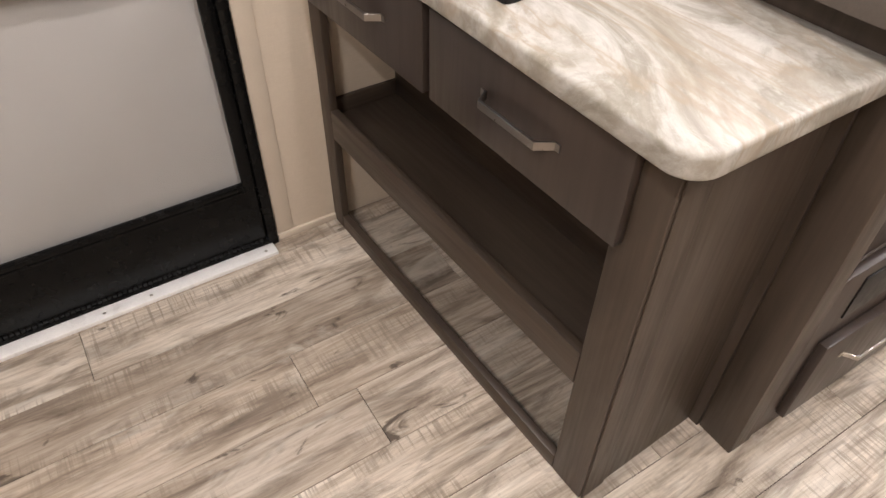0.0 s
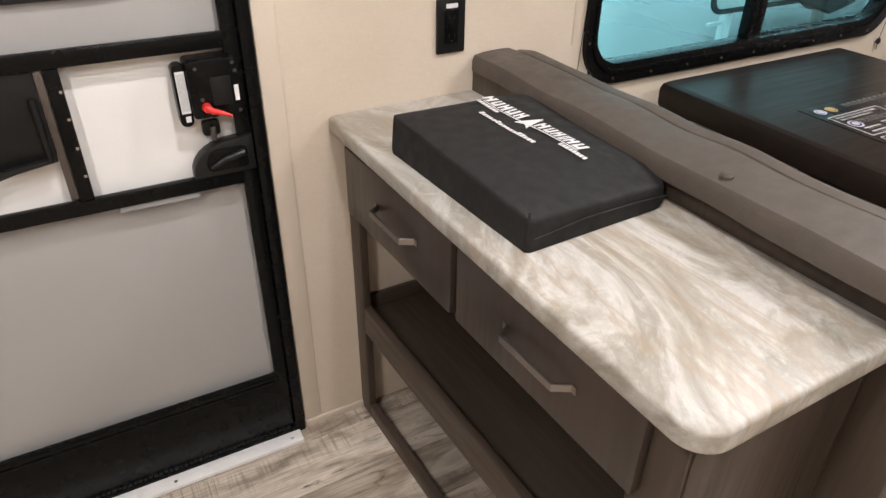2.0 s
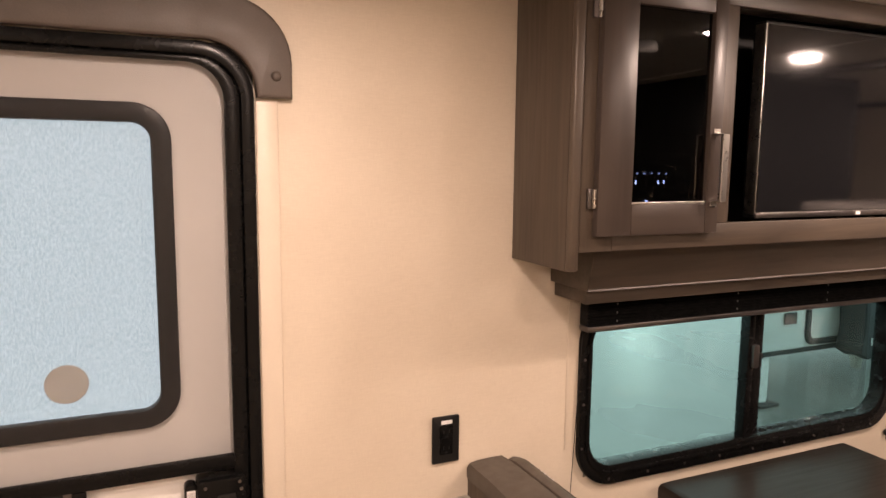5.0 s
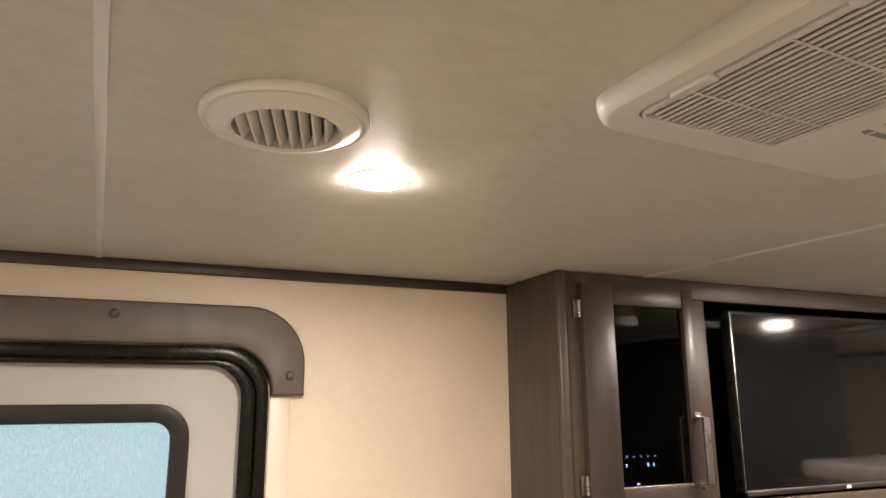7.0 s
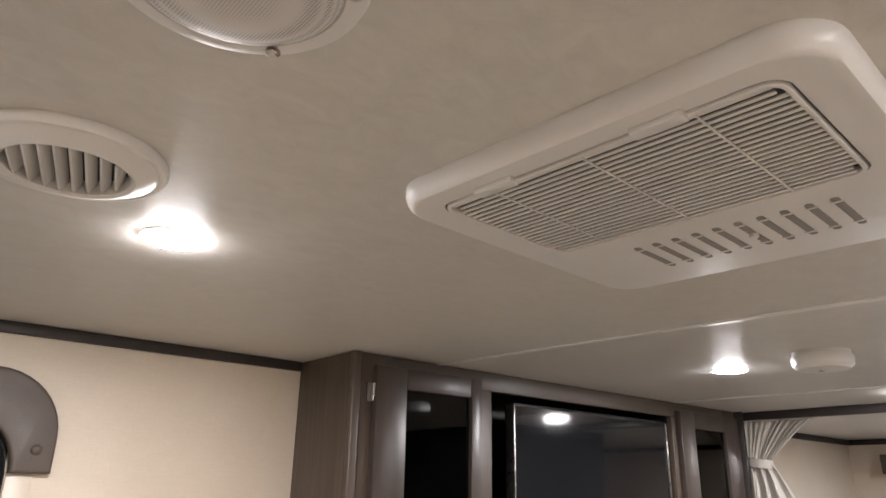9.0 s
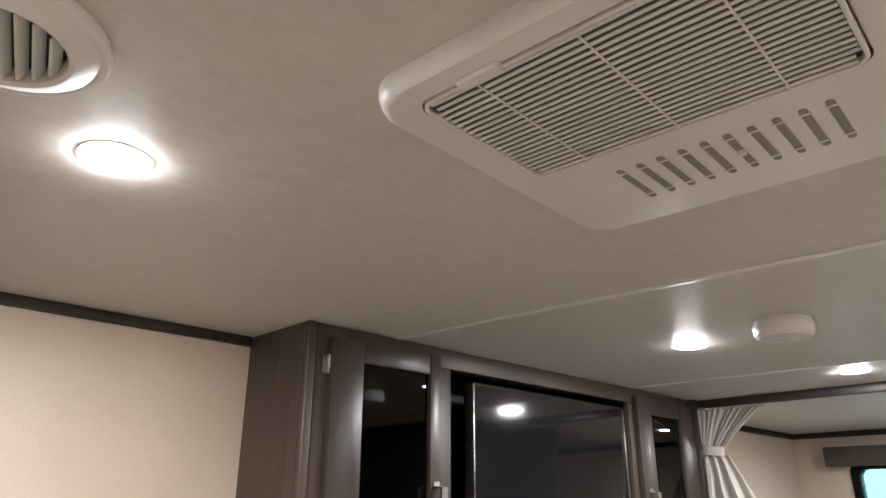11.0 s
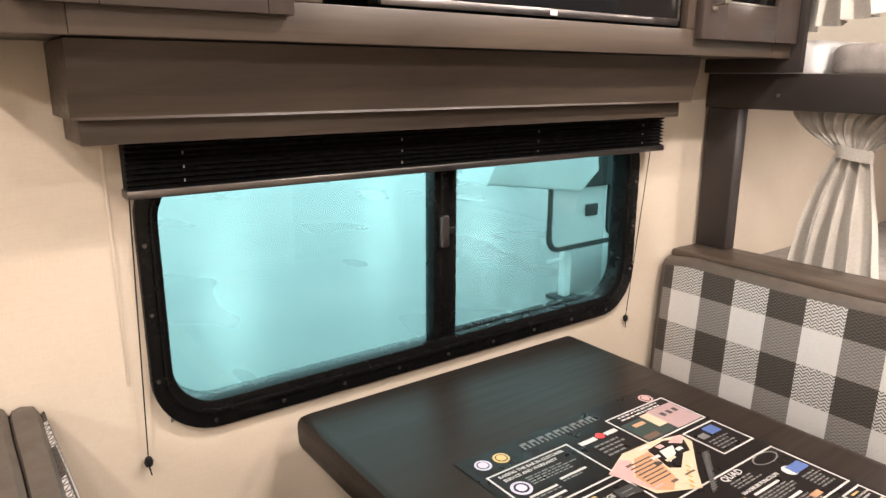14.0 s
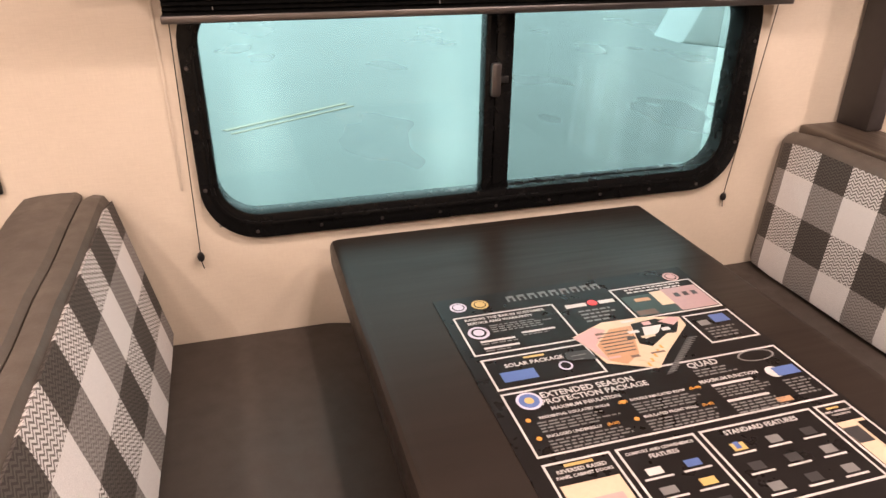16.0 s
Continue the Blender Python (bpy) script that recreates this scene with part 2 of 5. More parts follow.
def marble():
    """Cream laminate with grey clouds and tan veins that run along the counter."""
    m, nt, b = nodes_of("marbled_laminate")
    cloud = noise_tex(nt, coords(nt, (2.6, 1.25, 2)), 1.7, 9, 0.64, 1.8)
    drift = noise_tex(nt, coords(nt, (3.4, 1.3, 3)), 1.3, 9, 0.64, 2.8)
    crisp = noise_tex(nt, coords(nt, (5.0, 3.2, 4)), 3.4, 10, 0.76, 2.0)
    vein = noise_tex(nt, coords(nt, (3.0, 0.62, 1)), 2.0, 5, 0.5, 1.1)
    c = ramp(nt, cloud, ((0.30, (0.20, 0.18, 0.145)), (0.42, (0.35, 0.33, 0.29)), (0.50, (0.47, 0.455, 0.425)), (0.57, (0.29, 0.27, 0.23)), (0.68, (0.43, 0.415, 0.385))))
    c = mix(nt, ramp(nt, drift, ((0.40, (0.5,) * 3), (0.46, (0.0,) * 3), (0.56, (0.0,) * 3), (0.63, (0.45,) * 3))), c, (0.29, 0.255, 0.205))
    c = mix(nt, ramp(nt, crisp, ((0.52, (0.0,) * 3), (0.64, (0.4,) * 3))), c, (0.56, 0.55, 0.525))
    broad = noise_tex(nt, coords(nt, (1.9, 0.9, 1)), 2.4, 7, 0.62, 1.4)
    c = mix(nt, 0.9, c, ramp(nt, broad, ((0.36, (0.70, 0.65, 0.56)), (0.48, (1.0, 0.99, 0.97)), (0.56, (0.97, 0.96, 0.94)), (0.66, (0.74, 0.71, 0.65)))), "MULTIPLY")
    c = mix(nt, ramp(nt, vein, ((0.470, (0.0,) * 3), (0.488, (0.62,) * 3), (0.500, (0.25,) * 3), (0.530, (0.0,) * 3), (0.600, (0.0,) * 3), (0.612, (0.45,) * 3), (0.630, (0.0,) * 3))), c, (0.30, 0.238, 0.165))
    nt.links.new(c, b.inputs["Base Color"])
    nt.links.new(ramp(nt, crisp, ((0.3, (0.32,) * 3), (0.7, (0.44,) * 3))), b.inputs["Roughness"])
    bumped(nt, b, noise_tex(nt, coords(nt), 260, 2), 0.06, 0.0005)
    return m


def plank_vinyl():
    m, nt, b = nodes_of("grey_oak_plank")
    v = coords(nt, (1.3, 9, 1), True)
    grain = noise_tex(nt, v, 2.4, 7, 0.62, 0.7)
    fine = noise_tex(nt, coords(nt, (5, 90, 1), True), 2.0, 4, 0.6)
    saw = noise_tex(nt, coords(nt, (120, 5, 1), True), 1.2, 3, 0.6)
    patch = noise_tex(nt, coords(nt, (1.2, 4, 1), True), 2.0, 3)
    knot = noise_tex(nt, coords(nt, (2.6, 6.5, 1), True), 2.1, 4, 0.55, 1.6)
    info = nt.nodes.new("ShaderNodeObjectInfo")
    base = ramp(nt, grain, ((0.28, (0.15, 0.122, 0.098)), (0.37, (0.35, 0.295, 0.24)), (0.46, (0.55, 0.482, 0.40)), (0.57, (0.70, 0.632, 0.545)), (0.72, (0.80, 0.75, 0.675))))
    tone = ramp(nt, info.outputs["Random"], ((0.0, (0.50, 0.46, 0.42)), (0.25, (0.82, 0.78, 0.74)), (0.55, (1.0, 0.99, 0.97)), (0.8, (0.95, 0.92, 0.88)), (1.0, (0.66, 0.61, 0.56))))
    c = mix(nt, 0.9, base, tone, "MULTIPLY")
    c = mix(nt, 0.6, c, ramp(nt, fine, ((0.32, (0.50, 0.47, 0.44)), (0.58, (1.0, 1.0, 1.0)))), "MULTIPLY")
    stain = noise_tex(nt, coords(nt, (1.5, 6.5, 1), True), 2.0, 6, 0.64, 1.3)
    c = mix(nt, ramp(nt, stain, ((0.50, (0, 0, 0)), (0.66, (0.75, 0.75, 0.75)))), c, (0.175, 0.140, 0.108))
    bleach = noise_tex(nt, coords(nt, (2.2, 7.0, 1), True), 1.7, 5, 0.6, 0.8)
    c = mix(nt, ramp(nt, bleach, ((0.54, (0, 0, 0)), (0.68, (0.55, 0.55, 0.55)))), c, (0.70, 0.65, 0.57))
    sawmask = mix(nt, 1.0, ramp(nt, saw, ((0.50, (0, 0, 0)), (0.60, (1, 1, 1)))), ramp(nt, patch, ((0.47, (0, 0, 0)), (0.60, (0.6, 0.6, 0.6)))), "MULTIPLY")
    c = mix(nt, sawmask, c, (0.22, 0.175, 0.13))
    c = mix(nt, ramp(nt, knot, ((0.645, (0, 0, 0)), (0.71, (0.9, 0.9, 0.9)))), c, (0.075, 0.056, 0.04))
    nt.links.new(c, b.inputs["Base Color"])
    nt.links.new(ramp(nt, grain, ((0.3, (0.5,) * 3), (0.7, (0.36,) * 3))), b.inputs["Roughness"])
    bumped(nt, b, fine, 0.15, 0.0006)
    return m


def plaid():
    """Buffalo-check upholstery: white, grey and charcoal squares with a coarse weave."""
    m, nt, b = nodes_of("buffalo_check_fabric")
    tc = nt.nodes.new("ShaderNodeTexCoord")
    sp = nt.nodes.new("ShaderNodeSeparateXYZ")
    nt.links.new(tc.outputs["Object"], sp.inputs[0])
    s = 0.0925
    wob = math_node(nt, "MULTIPLY", noise_tex(nt, coords(nt), 160, 2), 0.003)
    u = math_node(nt, "GREATER_THAN", math_node(nt, "FLOORED_MODULO", math_node(nt, "ADD", sp.outputs["Y"], math_node(nt, "ADD", wob, 0.0115)), 2 * s), s)
    w = math_node(nt, "GREATER_THAN", math_node(nt, "FLOORED_MODULO", math_node(nt, "ADD", sp.outputs["Z"], math_node(nt, "ADD", wob, -0.006)), 2 * s), s)
    zig = math_node(nt, "ADD", math_node(nt, "MULTIPLY", sp.outputs["Z"], 1.0), math_node(nt, "MULTIPLY", math_node(nt, "PINGPONG", sp.outputs["Y"], 0.0085), 0.9))
    hb = math_node(nt, "GREATER_THAN", math_node(nt, "SINE", math_node(nt, "MULTIPLY", zig, 760.0)), 0.1)
    white, mid, dark = (0.64, 0.62, 0.60), mix(nt, hb, (0.27, 0.25, 0.235), (0.165, 0.15, 0.138)), mix(nt, hb, (0.085, 0.075, 0.066), (0.048, 0.041, 0.036))
    herring = mix(nt, hb, (0.60, 0.58, 0.56), (0.15, 0.135, 0.122))
    weave = noise_tex(nt, coords(nt, (1, 1, 3)), 420, 2)
    upper = mix(nt, u, white, mid)
    lower = mix(nt, u, herring, dark)
    c = mix(nt, w, upper, lower)
    tex = mix(nt, 0.35, weave, hb)
    c = mix(nt, 0.6, c, ramp(nt, weave, ((0.25, (0.62, 0.62, 0.62)), (0.7, (1.1, 1.1, 1.1)))), "MULTIPLY")
    nt.links.new(c, b.inputs["Base Color"])
    b.inputs["Roughness"].default_value = 0.85
    b.inputs["Specular IOR Level"].default_value = 0.2
    bumped(nt, b, tex, 0.4, 0.0015)
    return m


def linen_cloth():
    m, nt, b = nodes_of("natural_linen_curtain")
    a = noise_tex(nt, coords(nt, (1, 1, 8)), 90, 3)
    d = noise_tex(nt, coords(nt, (8, 8, 1)), 90, 3)
    tex = mix(nt, 0.5, a, d)
    nt.links.new(ramp(nt, tex, ((0.3, (0.40, 0.375, 0.335)), (0.7, (0.57, 0.535, 0.48)))), b.inputs["Base Color"])
    b.inputs["Roughness"].default_value = 0.9
    b.inputs["Specular IOR Level"].default_value = 0.15
    bumped(nt, b, tex, 0.5, 0.001)
    return m


def screen_mesh(name, cover):
    m, nt, b = nodes_of(name)
    b.inputs["Base Color"].default_value = (0.045, 0.043, 0.042, 1)
    b.inputs["Roughness"].default_value = 0.7
    b.inputs["Specular IOR Level"].default_value = 0.2
    tr = nt.nodes.new("ShaderNodeBsdfTransparent")
    mx = nt.nodes.new("ShaderNodeMixShader")
    mx.inputs[0].default_value = cover
    out = nt.nodes["Material Output"]
    nt.links.new(tr.outputs[0], mx.inputs[1])
    nt.links.new(b.outputs[0], mx.inputs[2])
    nt.links.new(mx.outputs[0], out.inputs[0])
    return m


def pane(name, tint, gloss=0.03):
    """Clear tinted window glass."""
    m, nt, b = nodes_of(name)
    tr = nt.nodes.new("ShaderNodeBsdfTransparent")
    tr.inputs[0].default_value = (*tint, 1)
    gl = nt.nodes.new("ShaderNodeBsdfGlossy")
    gl.inputs["Roughness"].default_value = 0.01
    lw = nt.nodes.new("ShaderNodeLayerWeight")
    edge = math_node(nt, "ADD", math_node(nt, "MULTIPLY", math_node(nt, "POWER", lw.outputs["Facing"], 5.0), 0.8), gloss)
    mx = nt.nodes.new("ShaderNodeMixShader")
    nt.links.new(edge, mx.inputs[0])
    nt.links.new(tr.outputs[0], mx.inputs[1])
    nt.links.new(gl.outputs[0], mx.inputs[2])
    nt.links.new(mx.outputs[0], nt.nodes["Material Output"].inputs[0])
    return m


def frosted():
    """Pebbled obscure glass: lets light through without a view."""
    m, nt, b = nodes_of("pebbled_obscure_glass")
    peb = noise_tex(nt, coords(nt, (1, 1, 0.5)), 230, 5, 0.7)
    t = nt.nodes.new("ShaderNodeBsdfTranslucent")
    nt.links.new(ramp(nt, peb, ((0.36, (0.56, 0.68, 0.71)), (0.64, (0.86, 0.97, 1.0)))), t.inputs[0])
    g = nt.nodes.new("ShaderNodeBsdfGlossy")
    g.inputs["Roughness"].default_value = 0.25
    mx = nt.nodes.new("ShaderNodeMixShader")
    mx.inputs[0].default_value = 0.06
    bp = add(nt, "ShaderNodeBump", Strength=0.5, Distance=0.002)
    nt.links.new(peb, bp.inputs["Height"])
    nt.links.new(bp.outputs[0], g.inputs["Normal"])
    nt.links.new(t.outputs[0], mx.inputs[1])
    nt.links.new(g.outputs[0], mx.inputs[2])
    nt.links.new(mx.outputs[0], nt.nodes["Material Output"].inputs[0])
    return m


def smoked(name, c, rough=0.02):
    m, nt, b = nodes_of(name)
    b.inputs["Base Color"].default_value = (*c, 1)
    b.inputs["Roughness"].default_value = rough
    b.inputs["Specular IOR Level"].default_value = 0.5
    return m


def hall_concrete():
    m, nt, b = nodes_of("polished_hall_concrete")
    v = coords(nt)
    big, mid = noise_tex(nt, v, 0.5, 3, 0.5), noise_tex(nt, coords(nt, (1, 0.6, 1)), 0.9, 2, 0.45)
    c = mix(nt, 0.5, ramp(nt, big, ((0.15, (0.095, 0.101, 0.095)), (0.85, (0.21, 0.217, 0.206)))), ramp(nt, mid, ((0.1, (0.06, 0.064, 0.06)), (0.9, (0.26, 0.268, 0.254)))))
    nt.links.new(c, b.inputs["Base Color"])
    nt.links.new(ramp(nt, mid, ((0.1, (0.24,) * 3), (0.9, (0.34,) * 3))), b.inputs["Roughness"])
    return m


WALL, CEIL, MARBLE, PLANK, PLAID, LINEN = linen_wall(), ceiling_vinyl(), marble(), plank_vinyl(), plaid(), linen_cloth()
WOOD_Z = wood("umber_wood_upright", (0.038, 0.0275, 0.0205), (0.086, 0.064, 0.047), "z")
WOOD_X = wood("umber_wood_lengthwise", (0.038, 0.0275, 0.0205), (0.086, 0.064, 0.047), "x")
WOOD_Y = wood("umber_wood_crosswise", (0.038, 0.0275, 0.0205), (0.086, 0.064, 0.047), "y")
FRONT = wood("slate_brown_door_front", (0.040, 0.0298, 0.0245), (0.062, 0.047, 0.0395), "z", 0.34, 0.6, 0.05)
TABLETOP = wood("espresso_laminate", (0.0150, 0.0104, 0.0079), (0.0205, 0.0146, 0.0113), "x", 0.36, 0.5, 0.03, 0.15)
SUEDE = paint("taupe_brown_vinyl", (0.070, 0.056, 0.0445), 0.6, 0, 0.16, 14, 320, 0.35)
SEATVINYL = paint("dark_brown_seat_vinyl", (0.037, 0.0275, 0.0215), 0.55, 0, 0.14, 12, 320, 0.3)
HEADER = paint("umber_header_vinyl", (0.085, 0.067, 0.056), 0.5, 0, 0.14, 12, 300, 0.3)
BAGCLOTH = paint("black_nonwoven_cloth", (0.0105, 0.0098, 0.0096), 0.75, 0, 0.2, 18, 500, 0.5, 0.35)
BLACK = paint("black_moulded_plastic", (0.007, 0.007, 0.007), 0.4, 0, 0.1, 20, 400, 0.08, 0.35)
BLACKMETAL = paint("black_coated_aluminium", (0.004, 0.004, 0.004), 0.26, 0, 0.1, 15, 300, 0.04, 0.16)
DARKTRIM = paint("dark_umber_trim", (0.024, 0.0185, 0.0165), 0.45, 0, 0.1, 20, 300, 0.06)
SHADEBLACK = paint("black_pleated_fabric", (0.010, 0.010, 0.010), 0.8, 0, 0.2, 30, 500, 0.3, 0.2)
WHITE = paint("white_moulded_plastic", (0.66, 0.645, 0.62), 0.42, 0, 0.03, 8, 300, 0.04)
DOORWHITE = paint("white_fibreglass_door", (0.80, 0.785, 0.76), 0.4, 0, 0.04, 5, 260, 0.1)
CREAMTRIM = paint("cream_vinyl_trim", (0.58, 0.505, 0.41), 0.4, 0, 0.05, 8, 260, 0.08)
NICKEL = paint("brushed_nickel", (0.52, 0.49, 0.45), 0.3, 1.0, 0.06, 30, 500, 0.05)
PEWTER = paint("dark_pewter", (0.17, 0.155, 0.15), 0.35, 1.0, 0.08, 30, 500, 0.06)
PULLMETAL = paint("brushed_steel_pull", (0.34, 0.315, 0.295), 0.32, 1.0, 0.03, 30, 500, 0.0)
ALU = paint("white_aluminium_sill", (0.84, 0.83, 0.82), 0.3, 0.0, 0.08, 12, 200, 0.1)
RED = paint("red_plastic", (0.62, 0.03, 0.025), 0.35)
LABELWHITE = paint("white_label", (0.7, 0.69, 0.68), 0.5)
GREYLABEL = paint("grey_print", (0.3, 0.3, 0.3), 0.5)
MATTRESS = paint("grey_mattress_ticking", (0.25, 0.225, 0.21), 0.8, 0, 0.3, 30, 400, 0.5)
SCREEN, DOORSCREEN, FROST = screen_mesh("insect_screen", 0.15), screen_mesh("door_insect_screen", 0.18), frosted()
TINT = pane("teal_tinted_glass", (0.605, 0.825, 0.795))
CABGLASS = pane("smoked_cabinet_glass", (0.12, 0.12, 0.125), 0.06)
TVGLASS = smoked("television_panel", (0.006, 0.006, 0.007), 0.06)
TVGLASS.node_tree.nodes["Principled BSDF"].inputs["IOR"].default_value = 2.1
LEDBLUE, LEDRED = glow("blue_led", (0.35, 0.55, 1.0), 26.0), glow("red_led", (1.0, 0.08, 0.05), 3.0)
LEDDIM = glow("dim_blue_led", (0.35, 0.55, 1.0), 6.0)
LENS = glow("warm_white_lens", (1.0, 0.89, 0.765), LAMP)
CONCRETE = hall_concrete()
FARWHITE = paint("white_gelcoat", (0.84, 0.85, 0.85), 0.3)
FARDARK = paint("dark_underbelly", (0.03, 0.033, 0.035), 0.7)

# ---- setting ----
T = 0.05


def structure(name, bm, mat, label):
    return solo(name, bm, mat, label, name.split("_")[0], "structure")


DX0, DX1, DZ = -0.250, 0.550, 1.90      # door opening
WX0, WX1, WZ0, WZ1 = 1.385, 2.592, 0.842, 1.30   # window opening
structure("wall_north", merged(
    box(XW, DX0, YN, YN + T, 0, ZC, 0), box(DX0, DX1, YN, YN + T, DZ, ZC, 0), box(DX1, WX0, YN, YN + T, 0, ZC, 0),
    box(WX0, WX1, YN, YN + T, 0, WZ0, 0), box(WX0, WX1, YN, YN + T, WZ1, ZC, 0), box(WX1, XE + T, YN, YN + T, 0, ZC, 0)), WALL,
    "cream linen-textured wall board with door and window openings")
structure("wall_south", box(XW - T, XE + T, YS - T, YS, 0, ZC, 0), WALL, "plain cream linen-textured wall board behind the aisle")
structure("wall_west", box(XW - T, XW, YS, YN + T, 0, ZC, 0), WALL, "plain cream linen-textured end wall board")
EY0, EY1, EZ0, EZ1 = 0.60, 1.215, 1.60, 1.90
structure("wall_east", merged(
    box(XE, XE + T, YS, EY0, 0, ZC, 0), box(XE, XE + T, EY1, YN, 0, ZC, 0), box(XE, XE + T, EY0, EY1, 0, EZ0, 0), box(XE, XE + T, EY0, EY1, EZ1, ZC, 0)), WALL,
    "cream linen-textured wall board behind the bunks")
structure("ceiling", box(XW - T, XE + T, YS - T, YN + T, ZC, ZC + 0.06, 0), CEIL, "off-white pebbled glossy vinyl ceiling panels")

for x0, wide, lean in ((0.184, 0.012, 0.045), (1.386, 0.016, 0.080), (2.455, 0.018, 0.060)):
    x1 = x0 + lean * (YN - 0.012 - YS)
    structure("trim", slab([(x0, YN - 0.012), (x0 + wide, YN - 0.012), (x1 + wide, YS), (x1, YS)], ZC - 0.003, ZC, "z", 0.001), WHITE, "thin white ceiling batten over a panel joint")
structure("trim", box(XW, 1.150, YN - 0.012, YN, ZC - 0.024, ZC, 0.003), DARKTRIM, "dark umber strip along the top of the wall")
structure("trim", box(2.96, XE, YN - 0.012, YN, ZC - 0.030, ZC, 0.003), DARKTRIM, "dark umber strip along the bunk wall's top")
structure("trim", box(XE - 0.012, XE, YS, YN - 0.012, ZC - 0.030, ZC, 0.003), DARKTRIM, "dark umber strip along the end wall's top")
structure("trim", box(0.553, 0.598, YN - 0.006, YN, 0.022, 1.80, 0.002), CREAMTRIM, "cream vinyl batten beside the entry door")
structure("trim", box(1.322, 1.327, YN - 0.0015, YN, 0.93, 1.44, 0.0005), CREAMTRIM, "thin upright joint in the wall board")
structure("baseboard", box(0.553, 0.735, YN - 0.010, YN, 0, 0.021, 0.003), CREAMTRIM, "low cream baseboard strip at the floor")


# ---- entry door ----
def entry_door():
    d = thing("door_1", 0.15, YN + 0.03, 0.0, "white fibreglass entry door behind a black-framed screen door, closed", "door", kind="structure")
    # white leaf with a window hole
    wx0, wx1, wz0, wz1 = -0.085, 0.378, 1.150, 1.765
    out = rrect(DX0 + 0.022, DX1 - 0.022, 0.035, DZ - 0.022, (0.01, 0.01, 0.08, 0.08), 6)
    part("leaf", ring(out, rrect(wx0, wx1, wz0, wz1, 0.055, 6), YN + 0.022, YN + 0.05), DOORWHITE, d)
    win = part("window_frame", ring(rrect(wx0 - 0.016, wx1 + 0.016, wz0 - 0.016, wz1 + 0.016, 0.07, 8), rrect(wx0 + 0.022, wx1 - 0.022, wz0 + 0.022, wz1 - 0.022, 0.035, 8), YN + 0.008, YN + 0.030, r=0.004), BLACK, d, "black rounded window frame")
    gl = part("pane", slab(rrect(wx0 + 0.01, wx1 - 0.01, wz0 + 0.01, wz1 - 0.01, 0.04, 6), YN + 0.034, YN + 0.038, "y"), FROST, win, "pebbled obscure glass pane")
    gl.visible_shadow = False
    part("sticker", lathe(((0.0, YN + 0.0315), (0.039, YN + 0.0315), (0.039, YN + 0.033), (0, YN + 0.033)), 0.188, 1.236, 32, "y"), STICKER, win, "round pale grey sticker on the glass")
    # jamb
    part("door_frame", ring(rrect(DX0, DX1, 0.0, DZ, (0.004, 0.004, 0.105, 0.105), 8), rrect(DX0 + 0.026, DX1 - 0.026, 0.018, DZ - 0.026, (0.004, 0.004, 0.085, 0.085), 8), YN - 0.016, YN + T + 0.01, r=0.004), BLACKMETAL, d, "black aluminium door frame")
    for xc, sg in ((DX0, 1), (DX1, -1)):
        arc = [(xc + sg * (0.101 - 0.101 * math.sin(radians(a))), DZ - 0.101 + 0.101 * math.cos(radians(a))) for a in range(0, 91, 9)]
        part("corner_filler", slab([(xc, DZ)] + arc, YN + 0.002, YN + T - 0.002, "y"), BLACK, d)
    # screen door
    sx0, sx1, sz0, sz1 = DX0 + 0.027, DX1 - 0.027, 0.026, DZ - 0.027
    sy0, sy1 = YN - 0.008, YN + 0.006
    inner = rrect(sx0 + 0.030, sx1 - 0.030, 0.214, sz1 - 0.012, (0.004, 0.004, 0.07, 0.07), 8)
    s = part("screen_frame", ring(rrect(sx0, sx1, sz0, sz1, (0.004, 0.004, 0.084, 0.084), 8), inner, sy0, sy1, r=0.003), BLACKMETAL, d, "black screen door frame with a deep kick plate")
    part("bead", box(sx0 + 0.03, sx1 - 0.03, sy0 - 0.004, sy0 + 0.001, 0.190, 0.196, 0.001), BLACKMETAL, s)
    part("bead", box(sx0 + 0.03, sx1 - 0.03, sy0 - 0.003, sy0 + 0.001, 0.200, 0.211, 0.002), BLACKMETAL, s)
    ix0, ix1 = sx0 + 0.0285, sx1 - 0.0285
    part("rail", box(ix0, ix1, sy0 - 0.004, sy1, 1.030, 1.060, 0.004), BLACKMETAL, d)
    part("rail", box(ix0, ix1, sy0 - 0.004, sy1, 0.750, 0.780, 0.004), BLACKMETAL, d)
    post = part("rail", box(0.189, 0.214, sy0 - 0.003, sy1, 0.7805, 1.0295, 0.003), BLACKMETAL, d)
    for z in (0.83, 0.885, 0.94, 0.99):
        part("screw", lathe(((0, sy0 - 0.0045), (0.003, sy0 - 0.0045), (0.003, sy0 - 0.0025)), 0.209, z, 10, "y"), NICKEL, post)
    for z0, z1 in ((0.213, 0.751), (1.059, sz1 - 0.01)):
        part("insect_screen", box(ix0, ix1, YN - 0.0012, YN - 0.0002, z0, z1, 0), DOORSCREEN, d, "grey insect screen stretched in the frame")
    part("stiffener", box(0.25, 0.40, sy0 + 0.001, sy0 + 0.004, 0.738, 0.7505, 0.001), GREYLABEL, d, "pale grey strip under the rail")
    # slider of the hand opening
    sl = part("slider_panel", slab(rrect(-0.19, 0.174, 0.862, 1.028, (0.03, 0.004, 0.004, 0.004), 5), YN - 0.002, YN + 0.002, "y", 0.001), BLACK, d, "black sliding panel of the hand opening")
